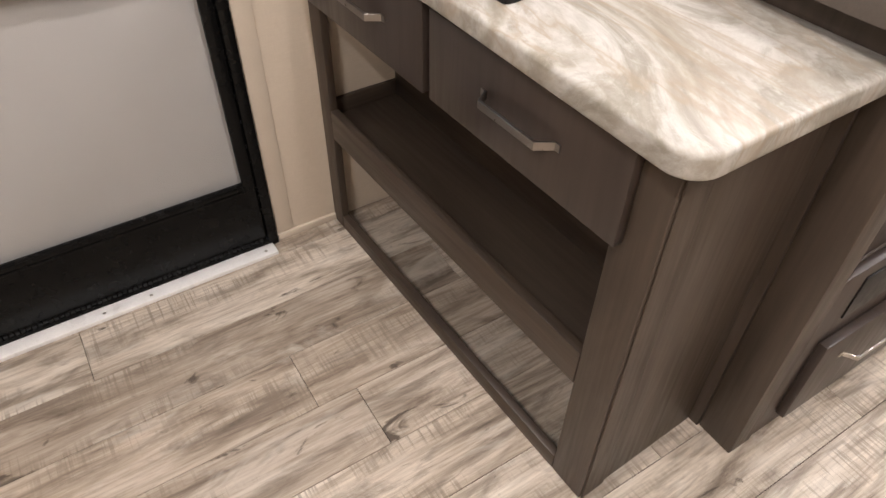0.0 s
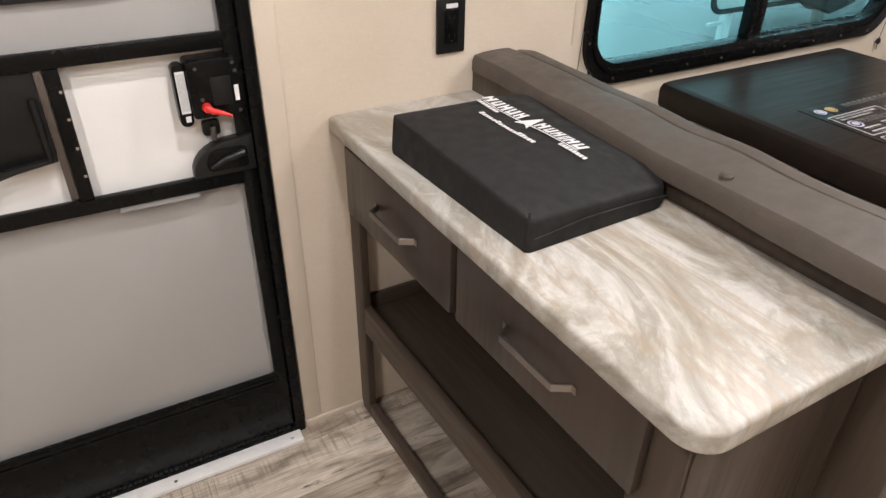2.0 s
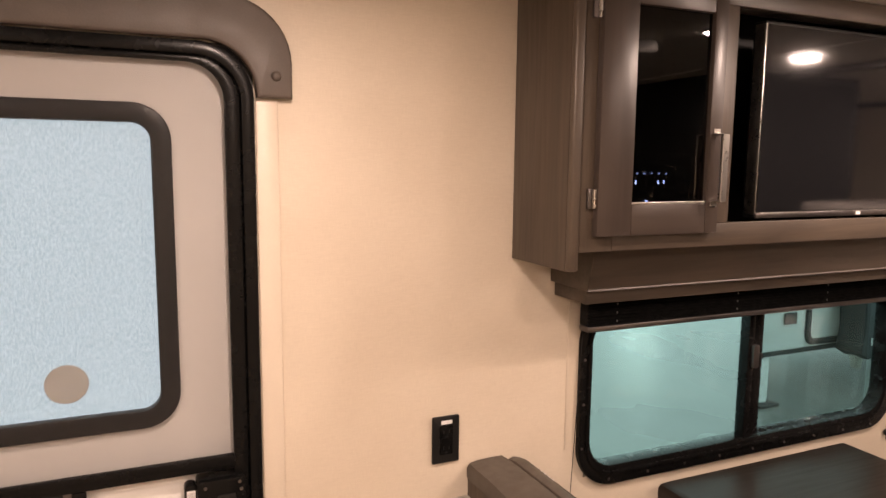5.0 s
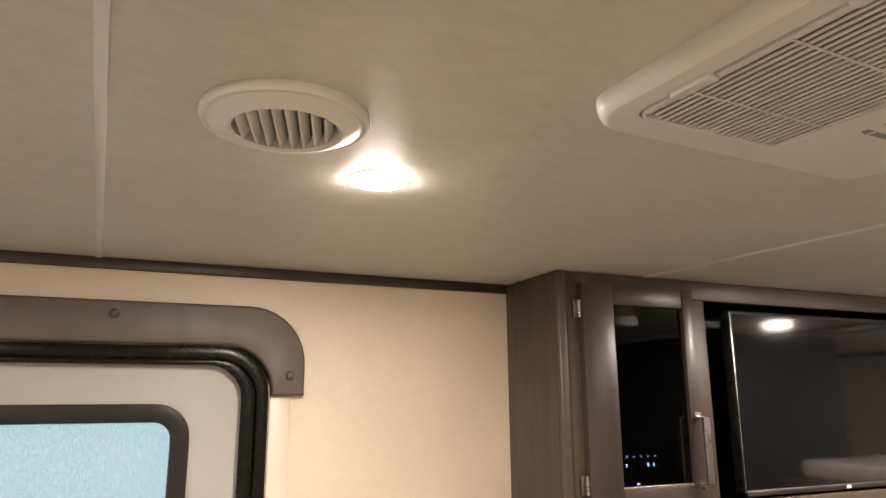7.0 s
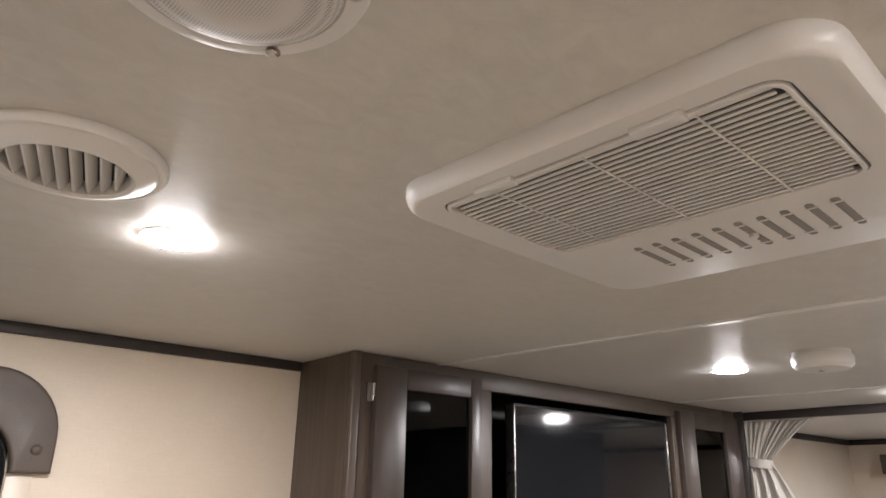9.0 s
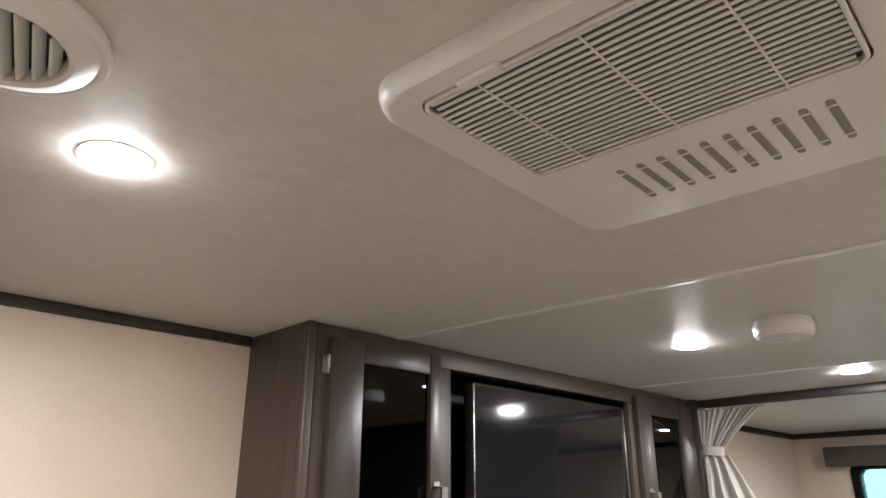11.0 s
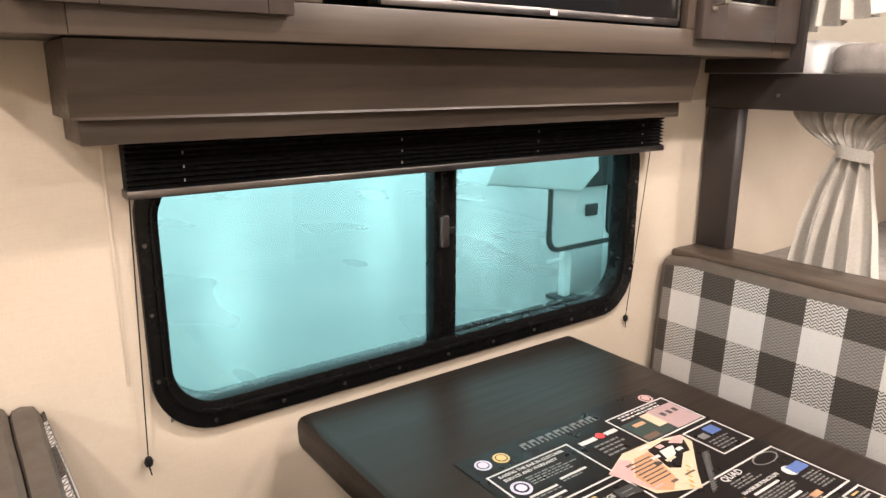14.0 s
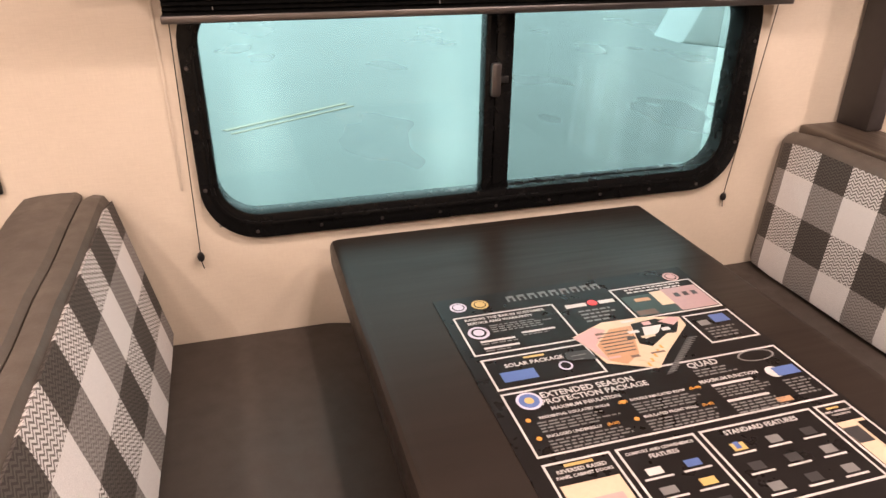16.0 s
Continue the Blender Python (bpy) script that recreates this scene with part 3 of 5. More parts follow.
    part("pull", tube([(0.162, sy0 - 0.004, 0.985), (0.163, sy0 - 0.006, 0.94), (0.163, sy0 - 0.006, 0.872), (0.10, sy0 - 0.006, 0.864), (0.055, sy0 - 0.006, 0.852), (0.02, sy0 - 0.006, 0.822), (0.008, sy0 - 0.006, 0.785)], 0.007, 10), BLACK, sl)
    part("slider_track", box(0.1745, 0.1885, YN - 0.004, YN + 0.003, 0.782, 1.028, 0.001), PEWTER, d)
    # latch box with red lever
    lt = part("latch", slab(rrect(0.416, 0.512, 0.908, 1.018, 0.008), sy0 - 0.022, YN + 0.020, "y", 0.002), BLACKMETAL, d, "black latch box with red lever and white labels")
    part("plate", slab(rrect(0.392, 0.4165, 0.893, 1.012, 0.011), sy0 - 0.012, YN + 0.010, "y", 0.002), BLACKMETAL, lt)
    part("paper_label", box(0.3965, 0.413, sy0 - 0.0135, sy0 - 0.0115, 0.920, 1.000, 0), LABELWHITE, lt)
    for k in range(7):
        part("print_line", box(0.3985 + 0.0021 * k, 0.3992 + 0.0021 * k, sy0 - 0.0142, sy0 - 0.0132, 0.924, 0.996, 0), GREYLABEL, lt)
    part("paper_label", box(0.402, 0.4115, sy0 - 0.0135, sy0 - 0.0115, 0.903, 0.914, 0), LABELWHITE, lt)
    part("paper_label", box(0.497, 0.505, sy0 - 0.0235, sy0 - 0.0215, 0.935, 0.965, 0), LABELWHITE, lt)
    for x, z in ((0.432, 1.004), (0.500, 1.008), (0.503, 0.915), (0.436, 0.945), (0.503, 0.992)):
        part("screw", lathe(((0, sy0 - 0.024), (0.0035, sy0 - 0.024), (0.004, sy0 - 0.0215)), x, z, 10, "y"), PEWTER, lt)
    part("raised_plate", slab(rrect(0.455, 0.492, 0.930, 0.985, 0.004), sy0 - 0.025, sy0 - 0.021, "y", 0.001), BLACK, lt)
    part("lever", tube([(0.441, sy0 - 0.028, 0.930), (0.450, sy0 - 0.034, 0.924), (0.468, sy0 - 0.036, 0.918), (0.482, sy0 - 0.034, 0.910)], [0.0075, 0.0065, 0.0045, 0.003], 10), RED, lt, "red lever")
    part("lever_hub", lathe(((0, sy0 - 0.034), (0.008, sy0 - 0.034), (0.009, sy0 - 0.022)), 0.441, 0.930, 16, "y"), RED, lt, "red hub")
    # thumb turn and pull cup
    kn = part("thumb_turn", slab(rrect(0.433, 0.466, 0.857, 0.888, 0.006), YN + 0.008, YN + 0.022, "y", 0.002), BLACK, d, "black thumb turn")
    part("key_bar", box(0.445, 0.455, YN - 0.006, YN + 0.0085, 0.850, 0.880, 0.002), PEWTER, kn)
    cup = [(0.398, 0.781)] + [(0.398 + 0.085 * (1 - math.cos(radians(a))), 0.790 + 0.062 * math.sin(radians(a))) for a in range(0, 91, 10)] + [(0.5205, 0.856), (0.5205, 0.781)]
    cp = part("pull_cup", slab(cup, sy0 - 0.010, YN + 0.012, "y", 0.003), BLACK, d, "black moulded pull cup")
    part("recess", slab([(0.412 + (x - 0.412) * 0.999, z) for x, z in rrect(0.425, 0.506, 0.792, 0.838, (0.012, 0.006, 0.012, 0.025), 5)], sy0 - 0.0125, sy0 - 0.0095, "y", 0.001), BLACKMETAL, cp)
    part("finger_lever", tube([(0.432, sy0 - 0.014, 0.802), (0.460, sy0 - 0.018, 0.816), (0.500, sy0 - 0.016, 0.824)], [0.004, 0.007, 0.008], 10), BLACK, cp)
    # sill
    sill = part("door_sill", box(DX0, 0.532, YN - 0.056, YN - 0.017, 0.0, 0.012, 0.002), ALU, d, "white aluminium sill with screws")
    for x in (-0.16, 0.10, 0.21, 0.505):
        part("screw", lathe(((0, 0.0125), (0.004, 0.0125), (0.0055, 0.0098)), x, YN - 0.040, 10), NICKEL, sill)
    part("bristle_strip", merged(*[box(DX0 + 0.02 + 0.012 * k, DX0 + 0.029 + 0.012 * k, sy0 - 0.003, sy0 + 0.002, 0.013 + 0.004 * ((k * 7) % 3), 0.027, 0) for k in range(62)]), BLACK, d)
    return d


STICKER = paint("pale_grey_sticker", (0.56, 0.58, 0.56), 0.6)
entry_door()


def door_header():
    h = thing("door_header", 0.15, YN, 1.80, "umber vinyl-wrapped arched header over the entry door", "valance")
    x0, x1, zt = -0.325, 0.625, 1.990
    pts = [(x1, 1.797)] + [(x1 - 0.125 + 0.125 * math.cos(radians(a)), zt - 0.125 + 0.125 * math.sin(radians(a))) for a in range(0, 91, 9)]
    pts += [(x0 + 0.125 - 0.125 * math.sin(radians(a)), zt - 0.125 + 0.125 * math.cos(radians(a))) for a in range(0, 91, 9)]
    pts += [(x0, 1.797), (DX0 - 0.004, 1.797)]
    r = 0.100
    pts += [(DX0 - 0.004 + r * (1 - math.cos(radians(a))), DZ + 0.003 - r + r * math.sin(radians(a))) for a in range(0, 91, 9)]
    pts += [(DX1 + 0.004 - r * (1 - math.sin(radians(a))), DZ + 0.003 - r + r * math.cos(radians(a))) for a in range(0, 91, 9)]
    pts += [(DX1 + 0.004, 1.797)]
    part("panel", slab(pts, YN - 0.026, YN, "y", 0.007, 3), HEADER, h)
    for x, z in ((0.592, 1.840), (0.230, 1.962), (-0.10, 1.962), (-0.292, 1.840)):
        part("button", lathe(((0, YN - 0.0335), (0.005, YN - 0.033), (0.009, YN - 0.030), (0.0105, YN - 0.0255)), x, z, 20, "y"), HEADER, h, "vinyl-covered button")


door_header()


# ---- counter unit ----
CANT = 2.6


def bar_pull(parent, a, b, out, mat, name="handle", r=0.0042, lean=0.016):
    """A bent flat-bar pull: tabs on the front at a and b, legs leaning in, a straight grip."""
    a, b, o = Vector(a), Vector(b), Vector(out)
    d, n = (b - a).normalized(), o.normalized()
    L, H, k = (b - a).length, o.length, r * 0.95
    turn = Matrix((d, n, d.cross(n))).transposed().to_4x4()
    side = [(-0.009, 0.0003), (-0.009, 0.0022), (0.0, 0.0026), (lean, H), (L - lean, H), (L, 0.0026), (L + 0.009, 0.0022), (L + 0.009, 0.0003), (L - 0.003, 0.0003), (L - lean - 0.002, H - k), (lean + 0.002, H - k), (0.003, 0.0003)]
    bm = slab(side, -r * 1.2, r * 1.2, "z", 0.0006, 1)
    bm.transform(Matrix.Translation(a) @ turn)
    return part(name, bm, mat, parent, "brushed metal bar handle")


def counter():
    """Local frame: front face in the plane x = 0.720 turned by CANT about the wall corner."""
    fx, yb, yf = 0.720, YN, 0.528
    c = thing("counter_cabinet", fx, YN, 0.0, "slate-brown open-shelf cabinet with two drawers under the counter", "cabinet")
    xb = 1.028
    ZT = 0.822
    part("stile", box(fx, fx + 0.02, yb - 0.052, yb - 0.002, 0, ZT, 0.002), WOOD_Z, c)
    part("stile", box(fx, fx + 0.02, yf, yf + 0.078, 0, ZT, 0.003), WOOD_Z, c)
    part("stile", box(fx, fx + 0.02, 1.003, 1.030, 0.640, ZT - 0.0225, 0.001), WOOD_Z, c)
    part("top_rail", box(fx, fx + 0.02, yf + 0.0785, yb - 0.0525, ZT - 0.022, ZT, 0.001), WOOD_Y, c)
    part("shelf_rail", box(fx, fx + 0.02, yf + 0.0785, yb - 0.0525, 0.292, 0.372, 0.002), WOOD_Y, c)
    part("bottom_rail", box(fx, fx + 0.02, yf + 0.0785, yb - 0.0525, 0, 0.042, 0.002), WOOD_Y, c)
    part("shelf", box(fx + 0.0205, fx + 0.2045, yf + 0.019, yb - 0.004, 0.316, 0.330, 0.001), WOOD_Y, c)
    part("shelf_lip", box(fx + 0.0205, fx + 0.2045, yb - 0.016, yb - 0.004, 0.3303, 0.372, 0.001), WOOD_X, c)
    part("shelf_back", box(fx + 0.205, fx + 0.215, yf + 0.019, yb - 0.004, 0.292, 0.637, 0.001), WOOD_Y, c)
    part("side_panel", box(fx + 0.0205, xb + 0.026, yf, yf + 0.018, 0, ZT, 0.001), WOOD_Z, c)
    part("corner_post", box(fx + 0.006, fx + 0.062, yf - 0.004, yf - 0.0005, 0, ZT, 0.0015), WOOD_Z, c)
    part("drawer_box", box(fx + 0.021, xb - 0.05, yf + 0.03, yb - 0.03, 0.638, ZT - 0.002, 0.001), WOOD_Y, c)
    part("back_panel", box(xb, xb + 0.008, yf + 0.0185, yb - 0.004, 0, ZT, 0.001), WOOD_Z, c)
    for y0, y1, hy0, hy1 in ((1.037, 1.470, 1.160, 1.315), (0.583, 1.017, 0.712, 0.868)):
        dr = part("drawer", box(fx - 0.019, fx - 0.0008, y0, y1, 0.642, 0.802, 0.0025), FRONT, c, "smooth slate-brown drawer front")
        bar_pull(dr, (fx - 0.019, hy1, 0.729), (fx - 0.019, hy0, 0.729), (-0.027, 0, 0), PULLMETAL, r=0.0056)
    c.matrix_basis = pose(fx, YN, 0, 0, 0, CANT)
    top = slab(rrect(0.685, 1.052, 0.478, YN - 0.0015, (0.045, 0.014, 0.012, 0.014), 8), 0.824, 0.860, "z", 0.007, 3)
    top.transform(Matrix.Translation((0.7, YN, 0)) @ pose(0, 0, 0, 0, 0, 1.31) @ Matrix.Translation((-0.7, -YN, 0)))
    solo("countertop", top, MARBLE, "white and tan marbled laminate countertop with rounded edge", "countertop")


counter()


def tote_bag():
    """Flat black cloth bag lying on the counter, with soft bulging sides and white print."""
    cx, cy, z0 = 0.892, 1.078, 0.8605
    bag = thing("tote_bag", cx, cy, z0, "black cloth tote bag with white print lying on the counter", "bag")
    hw, hl = 0.153, 0.207
    out = rrect(-hw, hw, -hl, hl, (0.010, 0.045, 0.022, 0.006), 8)
    bm = bmesh.new()
    rings = []
    n = len(out)

    def crown(x, y):
        """Height of the cloth over its base: full at the wall end, slack towards the aisle and the bench."""
        a, e = max(0.0, -y / hl - 0.25) / 0.75, max(0.0, x / hw)
        slack = 0.020 * a * a + 0.020 * (e ** 2.2) * (0.35 + 0.65 * min(1.0, a + 0.35)) + 0.016 * (e ** 2) * a
        dent = 0.0035 * math.sin(9 * x + 13 * y) * a + 0.004 * noise.noise(Vector((x * 14, y * 9, 4)))
        return 0.077 - slack - dent
    walls = ((1.0, 0.0), (1.006, 0.10), (1.004, 0.35), (0.998, 0.65), (0.992, 0.88), (0.986, 0.975), (0.972, 1.0))
    tops = (0.90, 0.80, 0.68, 0.55, 0.42, 0.28, 0.14)
    for sc, f in list(walls) + [(t, 1.0) for t in tops]:
        row = []
        for x, y in out:
            px, py = x * sc, y * sc
            wob = 0.0035 * noise.noise(Vector((px * 16, py * 12, f * 2))) + 0.0012 * noise.noise(Vector((px * 50, py * 45, f * 4)))
            side = wob if 0.05 < f < 0.99 else 0.0
            row.append(bm.verts.new((cx + px + side, cy + py + side, z0 + max(0.0, f * crown(px, py) + (wob if f > 0.3 else 0.0)))))
        rings.append(row)
    for p, q in zip(rings, rings[1:]):
        for i in range(n):
            bm.faces.new((p[i], p[(i + 1) % n], q[(i + 1) % n], q[i]))
    bm.faces.new(rings[0])
    bm.faces.new(rings[-1])
    part("cloth_body", bm, BAGCLOTH, bag, smooth=50)
    part("seam", tube([(cx - hw - 0.0005, cy - hl + 0.004, z0 + 0.002), (cx - hw + 0.001, cy - hl + 0.003, z0 + 0.035), (cx - hw + 0.006, cy - hl + 0.008, z0 + 0.064)], 0.0016, 6), BAGCLOTH, bag)
    part("seam", tube([(cx - hw + 0.012, cy - hl - 0.0005, z0 + 0.022), (cx - 0.04, cy - hl - 0.001, z0 + 0.030), (cx + 0.06, cy - hl - 0.001, z0 + 0.027), (cx + hw - 0.02, cy - hl, z0 + 0.02)], 0.0018, 6), BAGCLOTH, bag)
    # plain white shapes standing for the printed mark; reading along -y
    def tag(y0, y1, x0, x1, name="printed_mark"):
        part(name, sheet(lambda u, v: (x0 + (x1 - x0) * u, y0 + (y1 - y0) * v, z0 + 0.0022 + crown(x0 + (x1 - x0) * u - cx, y0 + (y1 - y0) * v - cy)), 1, 3, 0.0006), LABELWHITE, bag, "white printed shape")
    x = 0.945
    widths = (15, 12, 12, 13, 12, 20, 13, 10, 10, 6, 12, 13)
    y = 1.268
    for k, wd in enumerate(widths):
        w = wd * 0.0018
        if k != 5:
            tag(y - w * 0.78, y - w * 0.50, x - 0.016, x + 0.010)
            tag(y - w * 0.20, y, x - 0.016, x + 0.010)
            tag(y - w * 0.50, y - w * 0.20, x - (0.016 if k % 2 else 0.004), x - (0.010 if k % 2 else -0.002))
        else:
            part("printed_peak", slab([(x - 0.030, y - 0.001), (x + 0.022, y - w / 2), (x - 0.030, y - w + 0.001), (x - 0.02, y - w / 2)], z0 + 0.0735, z0 + 0.0765), LABELWHITE, bag, "white printed peak")
        y -= w + 0.0018
    tag(y + 0.004, y + 0.14, x - 0.0215, x - 0.0195)
    tag(1.135, 1.255, x - 0.0215, x - 0.0195)
    for k in range(8):
        tag(1.262 - 0.0085 * k - 0.006, 1.262 - 0.0085 * k, x - 0.033, x - 0.025)
        tag(1.020 - 0.0085 * k - 0.006, 1.020 - 0.0085 * k, x - 0.033, x - 0.025)
    for k in range(16):
        hh = 0.011 if k in (0, 5, 11, 12) else 0.0075
        tag(1.205 - 0.0101 * k - 0.0072, 1.205 - 0.0101 * k, x - 0.066, x - 0.066 + hh)
    bag.matrix_basis = pose(cx, cy, z0, 0, 0, 3.2)


tote_bag()


def wall_outlet():
    o = thing("wall_outlet", 0.981, YN, 0.956, "black double power outlet with a small white label", "outlet")
    x0, x1, z0, z1 = 0.946, 1.016, 0.956, 1.072
    part("cover_plate", slab(rrect(x0, x1, z0, z1, 0.004), YN - 0.007, YN, "y", 0.002), BLACK, o)
    part("insert", slab(rrect(x0 + 0.018, x1 - 0.018, z0 + 0.022, z1 - 0.022, 0.003), YN - 0.0095, YN - 0.0065, "y", 0.001), BLACKMETAL, o)
    part("paper_label", box(x0 + 0.022, x1 - 0.020, YN - 0.0085, YN - 0.0068, z1 - 0.019, z1 - 0.010, 0), LABELWHITE, o)
    for zc in (0.990, 1.030):
        for dx in (-0.007, 0.007):
            part("slot", box(0.981 + dx - 0.001, 0.981 + dx + 0.001, YN - 0.0102, YN - 0.0094, zc, zc + 0.009, 0), SHADEBLACK, o)
        part("slot", lathe(((0, YN - 0.0102), (0.0025, YN - 0.0102), (0.0025, YN - 0.0094)), 0.981, zc - 0.007, 10, "y"), SHADEBLACK, o)


wall_outlet()


# ---- dinette ----
def cushion(y0, y1, profile, n=10, bulge=0.006):
    """Upholstery drawn along y from an xz profile, slightly puffed and rounded at its ends."""
    bm = bmesh.new()
    m = len(profile)
    cx, cz = sum(p[0] for p in profile) / m, sum(p[1] for p in profile) / m
    rows = []
    for k in range(n + 1):
        t = k / n
        e = min(1.0, min(t, 1 - t) * n / 1.0)
        s = 0.955 + 0.045 * math.sin(e * math.pi / 2)
        y = y0 + (y1 - y0) * t
        rows.append([bm.verts.new((cx + (x - cx) * s + bulge * 0.5 * noise.noise(Vector((x * 6, y * 5, z * 6))), y, cz + (z - cz) * s + bulge * noise.noise(Vector((x * 7, y * 6, z * 7 + 5))))) for x, z in profile])
    for p, q in zip(rows, rows[1:]):
        for i in range(m):
            bm.faces.new((p[i], p[(i + 1) % m], q[(i + 1) % m], q[i]))
    bm.faces.new(rows[0])
    bm.faces.new(rows[-1])
    return bm


# west bench
wb = thing("dinette_bench", 1.35, 1.0, 0.0, "umber wood dinette bench base with an end post and drawer", "bench", "dinette benches")
part("back_panel", slab([(1.043, YN - 0.002), (1.079, YN - 0.002), (1.0965, 0.521), (1.081, 0.521)], 0, 0.910, "z", 0.002), WOOD_Z, wb)
part("end_post", box(1.087, 1.150, 0.440, 0.5205, 0, 0.904, 0.003), WOOD_Z, wb)
part("seat_base", box(1.1505, 1.660, 0.462, YN - 0.002, 0.0, 0.470, 0.002), WOOD_Y, wb)
part("end_panel", box(1.1505, 1.660, 0.444, 0.4615, 0.0, 0.470, 0.002), FRONT, wb)
wdr = part("drawer", box(1.205, 1.600, 0.424, 0.4435, 0.055, 0.285, 0.003), FRONT, wb, "smooth slate-brown drawer front")
bar_pull(wdr, (1.29, 0.424, 0.215), (1.46, 0.424, 0.215), (0, -0.027, 0), NICKEL)
# black plate on the panel stands for the shaded opening of a niche
part("niche_shade", box(1.235, 1.58, 0.4405, 0.4445, 0.335, 0.440, 0.001), BLACK, wb)
solo("backrest_cap", cushion(0.462, YN - 0.003, [(1.036, 0.905), (1.036, 0.930), (1.043, 0.942), (1.07, 0.947), (1.11, 0.949), (1.138, 0.949), (1.147, 0.942), (1.1475, 0.905)], 28, 0.010), SUEDE, "padded taupe vinyl cap along the dinette backrest", "cushion")
for y in (1.410, 1.117, 0.800, 0.52):
    solo("cap_button", lathe(((0.0105, 0.938), (0.0105, 0.9455), (0.008, 0.9485), (0, 0.949)), 1.068, y, 20), SUEDE, "round taupe screw cover on the backrest cap", "button", group="screw covers")
wc = thing("back_cushion", 1.2, 1.0, 0.58, "black and white checked dinette back cushion with taupe edges", "cushion", "dinette back cushions")
part("welt_body", cushion(0.475, YN - 0.006, [(1.148, 0.60), (1.148, 0.935), (1.152, 0.945), (1.165, 0.949), (1.182, 0.945), (1.190, 0.93), (1.255, 0.60), (1.25, 0.582), (1.155, 0.582)], 28, 0.009), SUEDE, wc, "taupe vinyl sides and top band")
part("checked_face", cushion(0.480, YN - 0.012, [(1.172, 0.922), (1.1945, 0.9365), (1.262, 0.605), (1.258, 0.590), (1.248, 0.590)], 14, 0.005), PLAID, wc, "black and white buffalo-check fabric")
solo("seat_cushion", cushion(0.465, YN - 0.004, [(1.085, 0.472), (1.085, 0.565), (1.10, 0.578), (1.60, 0.580), (1.655, 0.570), (1.668, 0.545), (1.668, 0.490), (1.655, 0.472)], 14, 0.006), SEATVINYL, "dark brown vinyl dinette seat cushion", "cushion", group="dinette seat cushions")

# east bench
eb = thing("dinette_bench", 2.6, 1.0, 0.0, "umber wood dinette bench base against the bunks", "bench", "dinette benches")
part("seat_base", box(2.300, 2.820, 0.462, YN - 0.002, 0.0, 0.470, 0.002), WOOD_Y, eb)
part("back_panel", box(2.8205, 2.900, 0.462, YN - 0.002, 0, 0.928, 0.002), WOOD_Z, eb)
solo("backrest_cap", box(2.800, 2.955, 0.44, YN - 0.002, 0.9285, 0.958, 0.008, 3), WOOD_Y, "umber wood cap board behind the checked backrest", "ledge")
ec = thing("back_cushion", 2.76, 1.0, 0.58, "black and white checked dinette back cushion with taupe edges", "cushion", "dinette back cushions")
part("welt_body", cushion(0.475, YN - 0.018, [(2.818, 0.60), (2.818, 0.920), (2.800, 0.946), (2.775, 0.952), (2.752, 0.944), (2.742, 0.93), (2.722, 0.60), (2.728, 0.582), (2.81, 0.582)], 14, 0.005), SUEDE, ec, "taupe vinyl sides and top band")
part("checked_face", cushion(0.480, YN - 0.034, [(2.762, 0.920), (2.7365, 0.9345), (2.714, 0.604), (2.717, 0.590), (2.728, 0.590)], 14, 0.004), PLAID, ec, "black and white buffalo-check fabric")
solo("seat_cushion", cushion(0.465, YN - 0.004, [(2.815, 0.472), (2.815, 0.565), (2.80, 0.578), (2.36, 0.580), (2.30, 0.570), (2.288, 0.545), (2.288, 0.490), (2.30, 0.472)], 14, 0.006), SEATVINYL, "dark brown vinyl dinette seat cushion", "cushion", group="dinette seat cushions")

tb = thing("dinette_table", 1.97, 1.0, 0.0, "espresso brown laminate dinette table between two benches", "table")
def table_top():
    bm = bmesh.new()
    x0, x1, y0, y1 = 1.602, 2.345, 0.520, 1.468
    loops = []
    for ins, z, r in ((0.020, 0.8105, 0.016), (0.011, 0.8090, 0.018), (0.005, 0.8045, 0.020), (0.001, 0.795, 0.022), (0.0, 0.784, 0.022), (0.001, 0.752, 0.022), (0.005, 0.741, 0.024), (0.024, 0.736, 0.03)):
        loops.append([bm.verts.new((a, b, z)) for a, b in rrect(x0 + ins, x1 - ins, y0 + ins, y1 - min(ins, 0.012), (r, r, 0.004, 0.004), 5)])
    n = len(loops[0])
    for p, q in zip(loops, loops[1:]):
        for i in range(n):
            bm.faces.new((p[i], p[(i + 1) % n], q[(i + 1) % n], q[i]))
    bm.faces.new(loops[0])
    bm.faces.new(loops[-1])
    return bm
part("tabletop", table_top(), TABLETOP, tb, smooth=25)
for y in (0.80, 1.28):
    lg = part("leg", tube([(1.97, y, 0.0), (1.97, y, 0.737)], 0.028, 20), PEWTER, tb)
    part("foot_plate", lathe(((0, 0.012), (0.04, 0.012), (0.075, 0.004), (0.075, 0.0)), 1.97, y, 28), BLACK, lg)
part("bracket", box(1.70, 1.745, 1.435, 1.475, 0.690, 0.737, 0.003), WOOD_Y, tb)


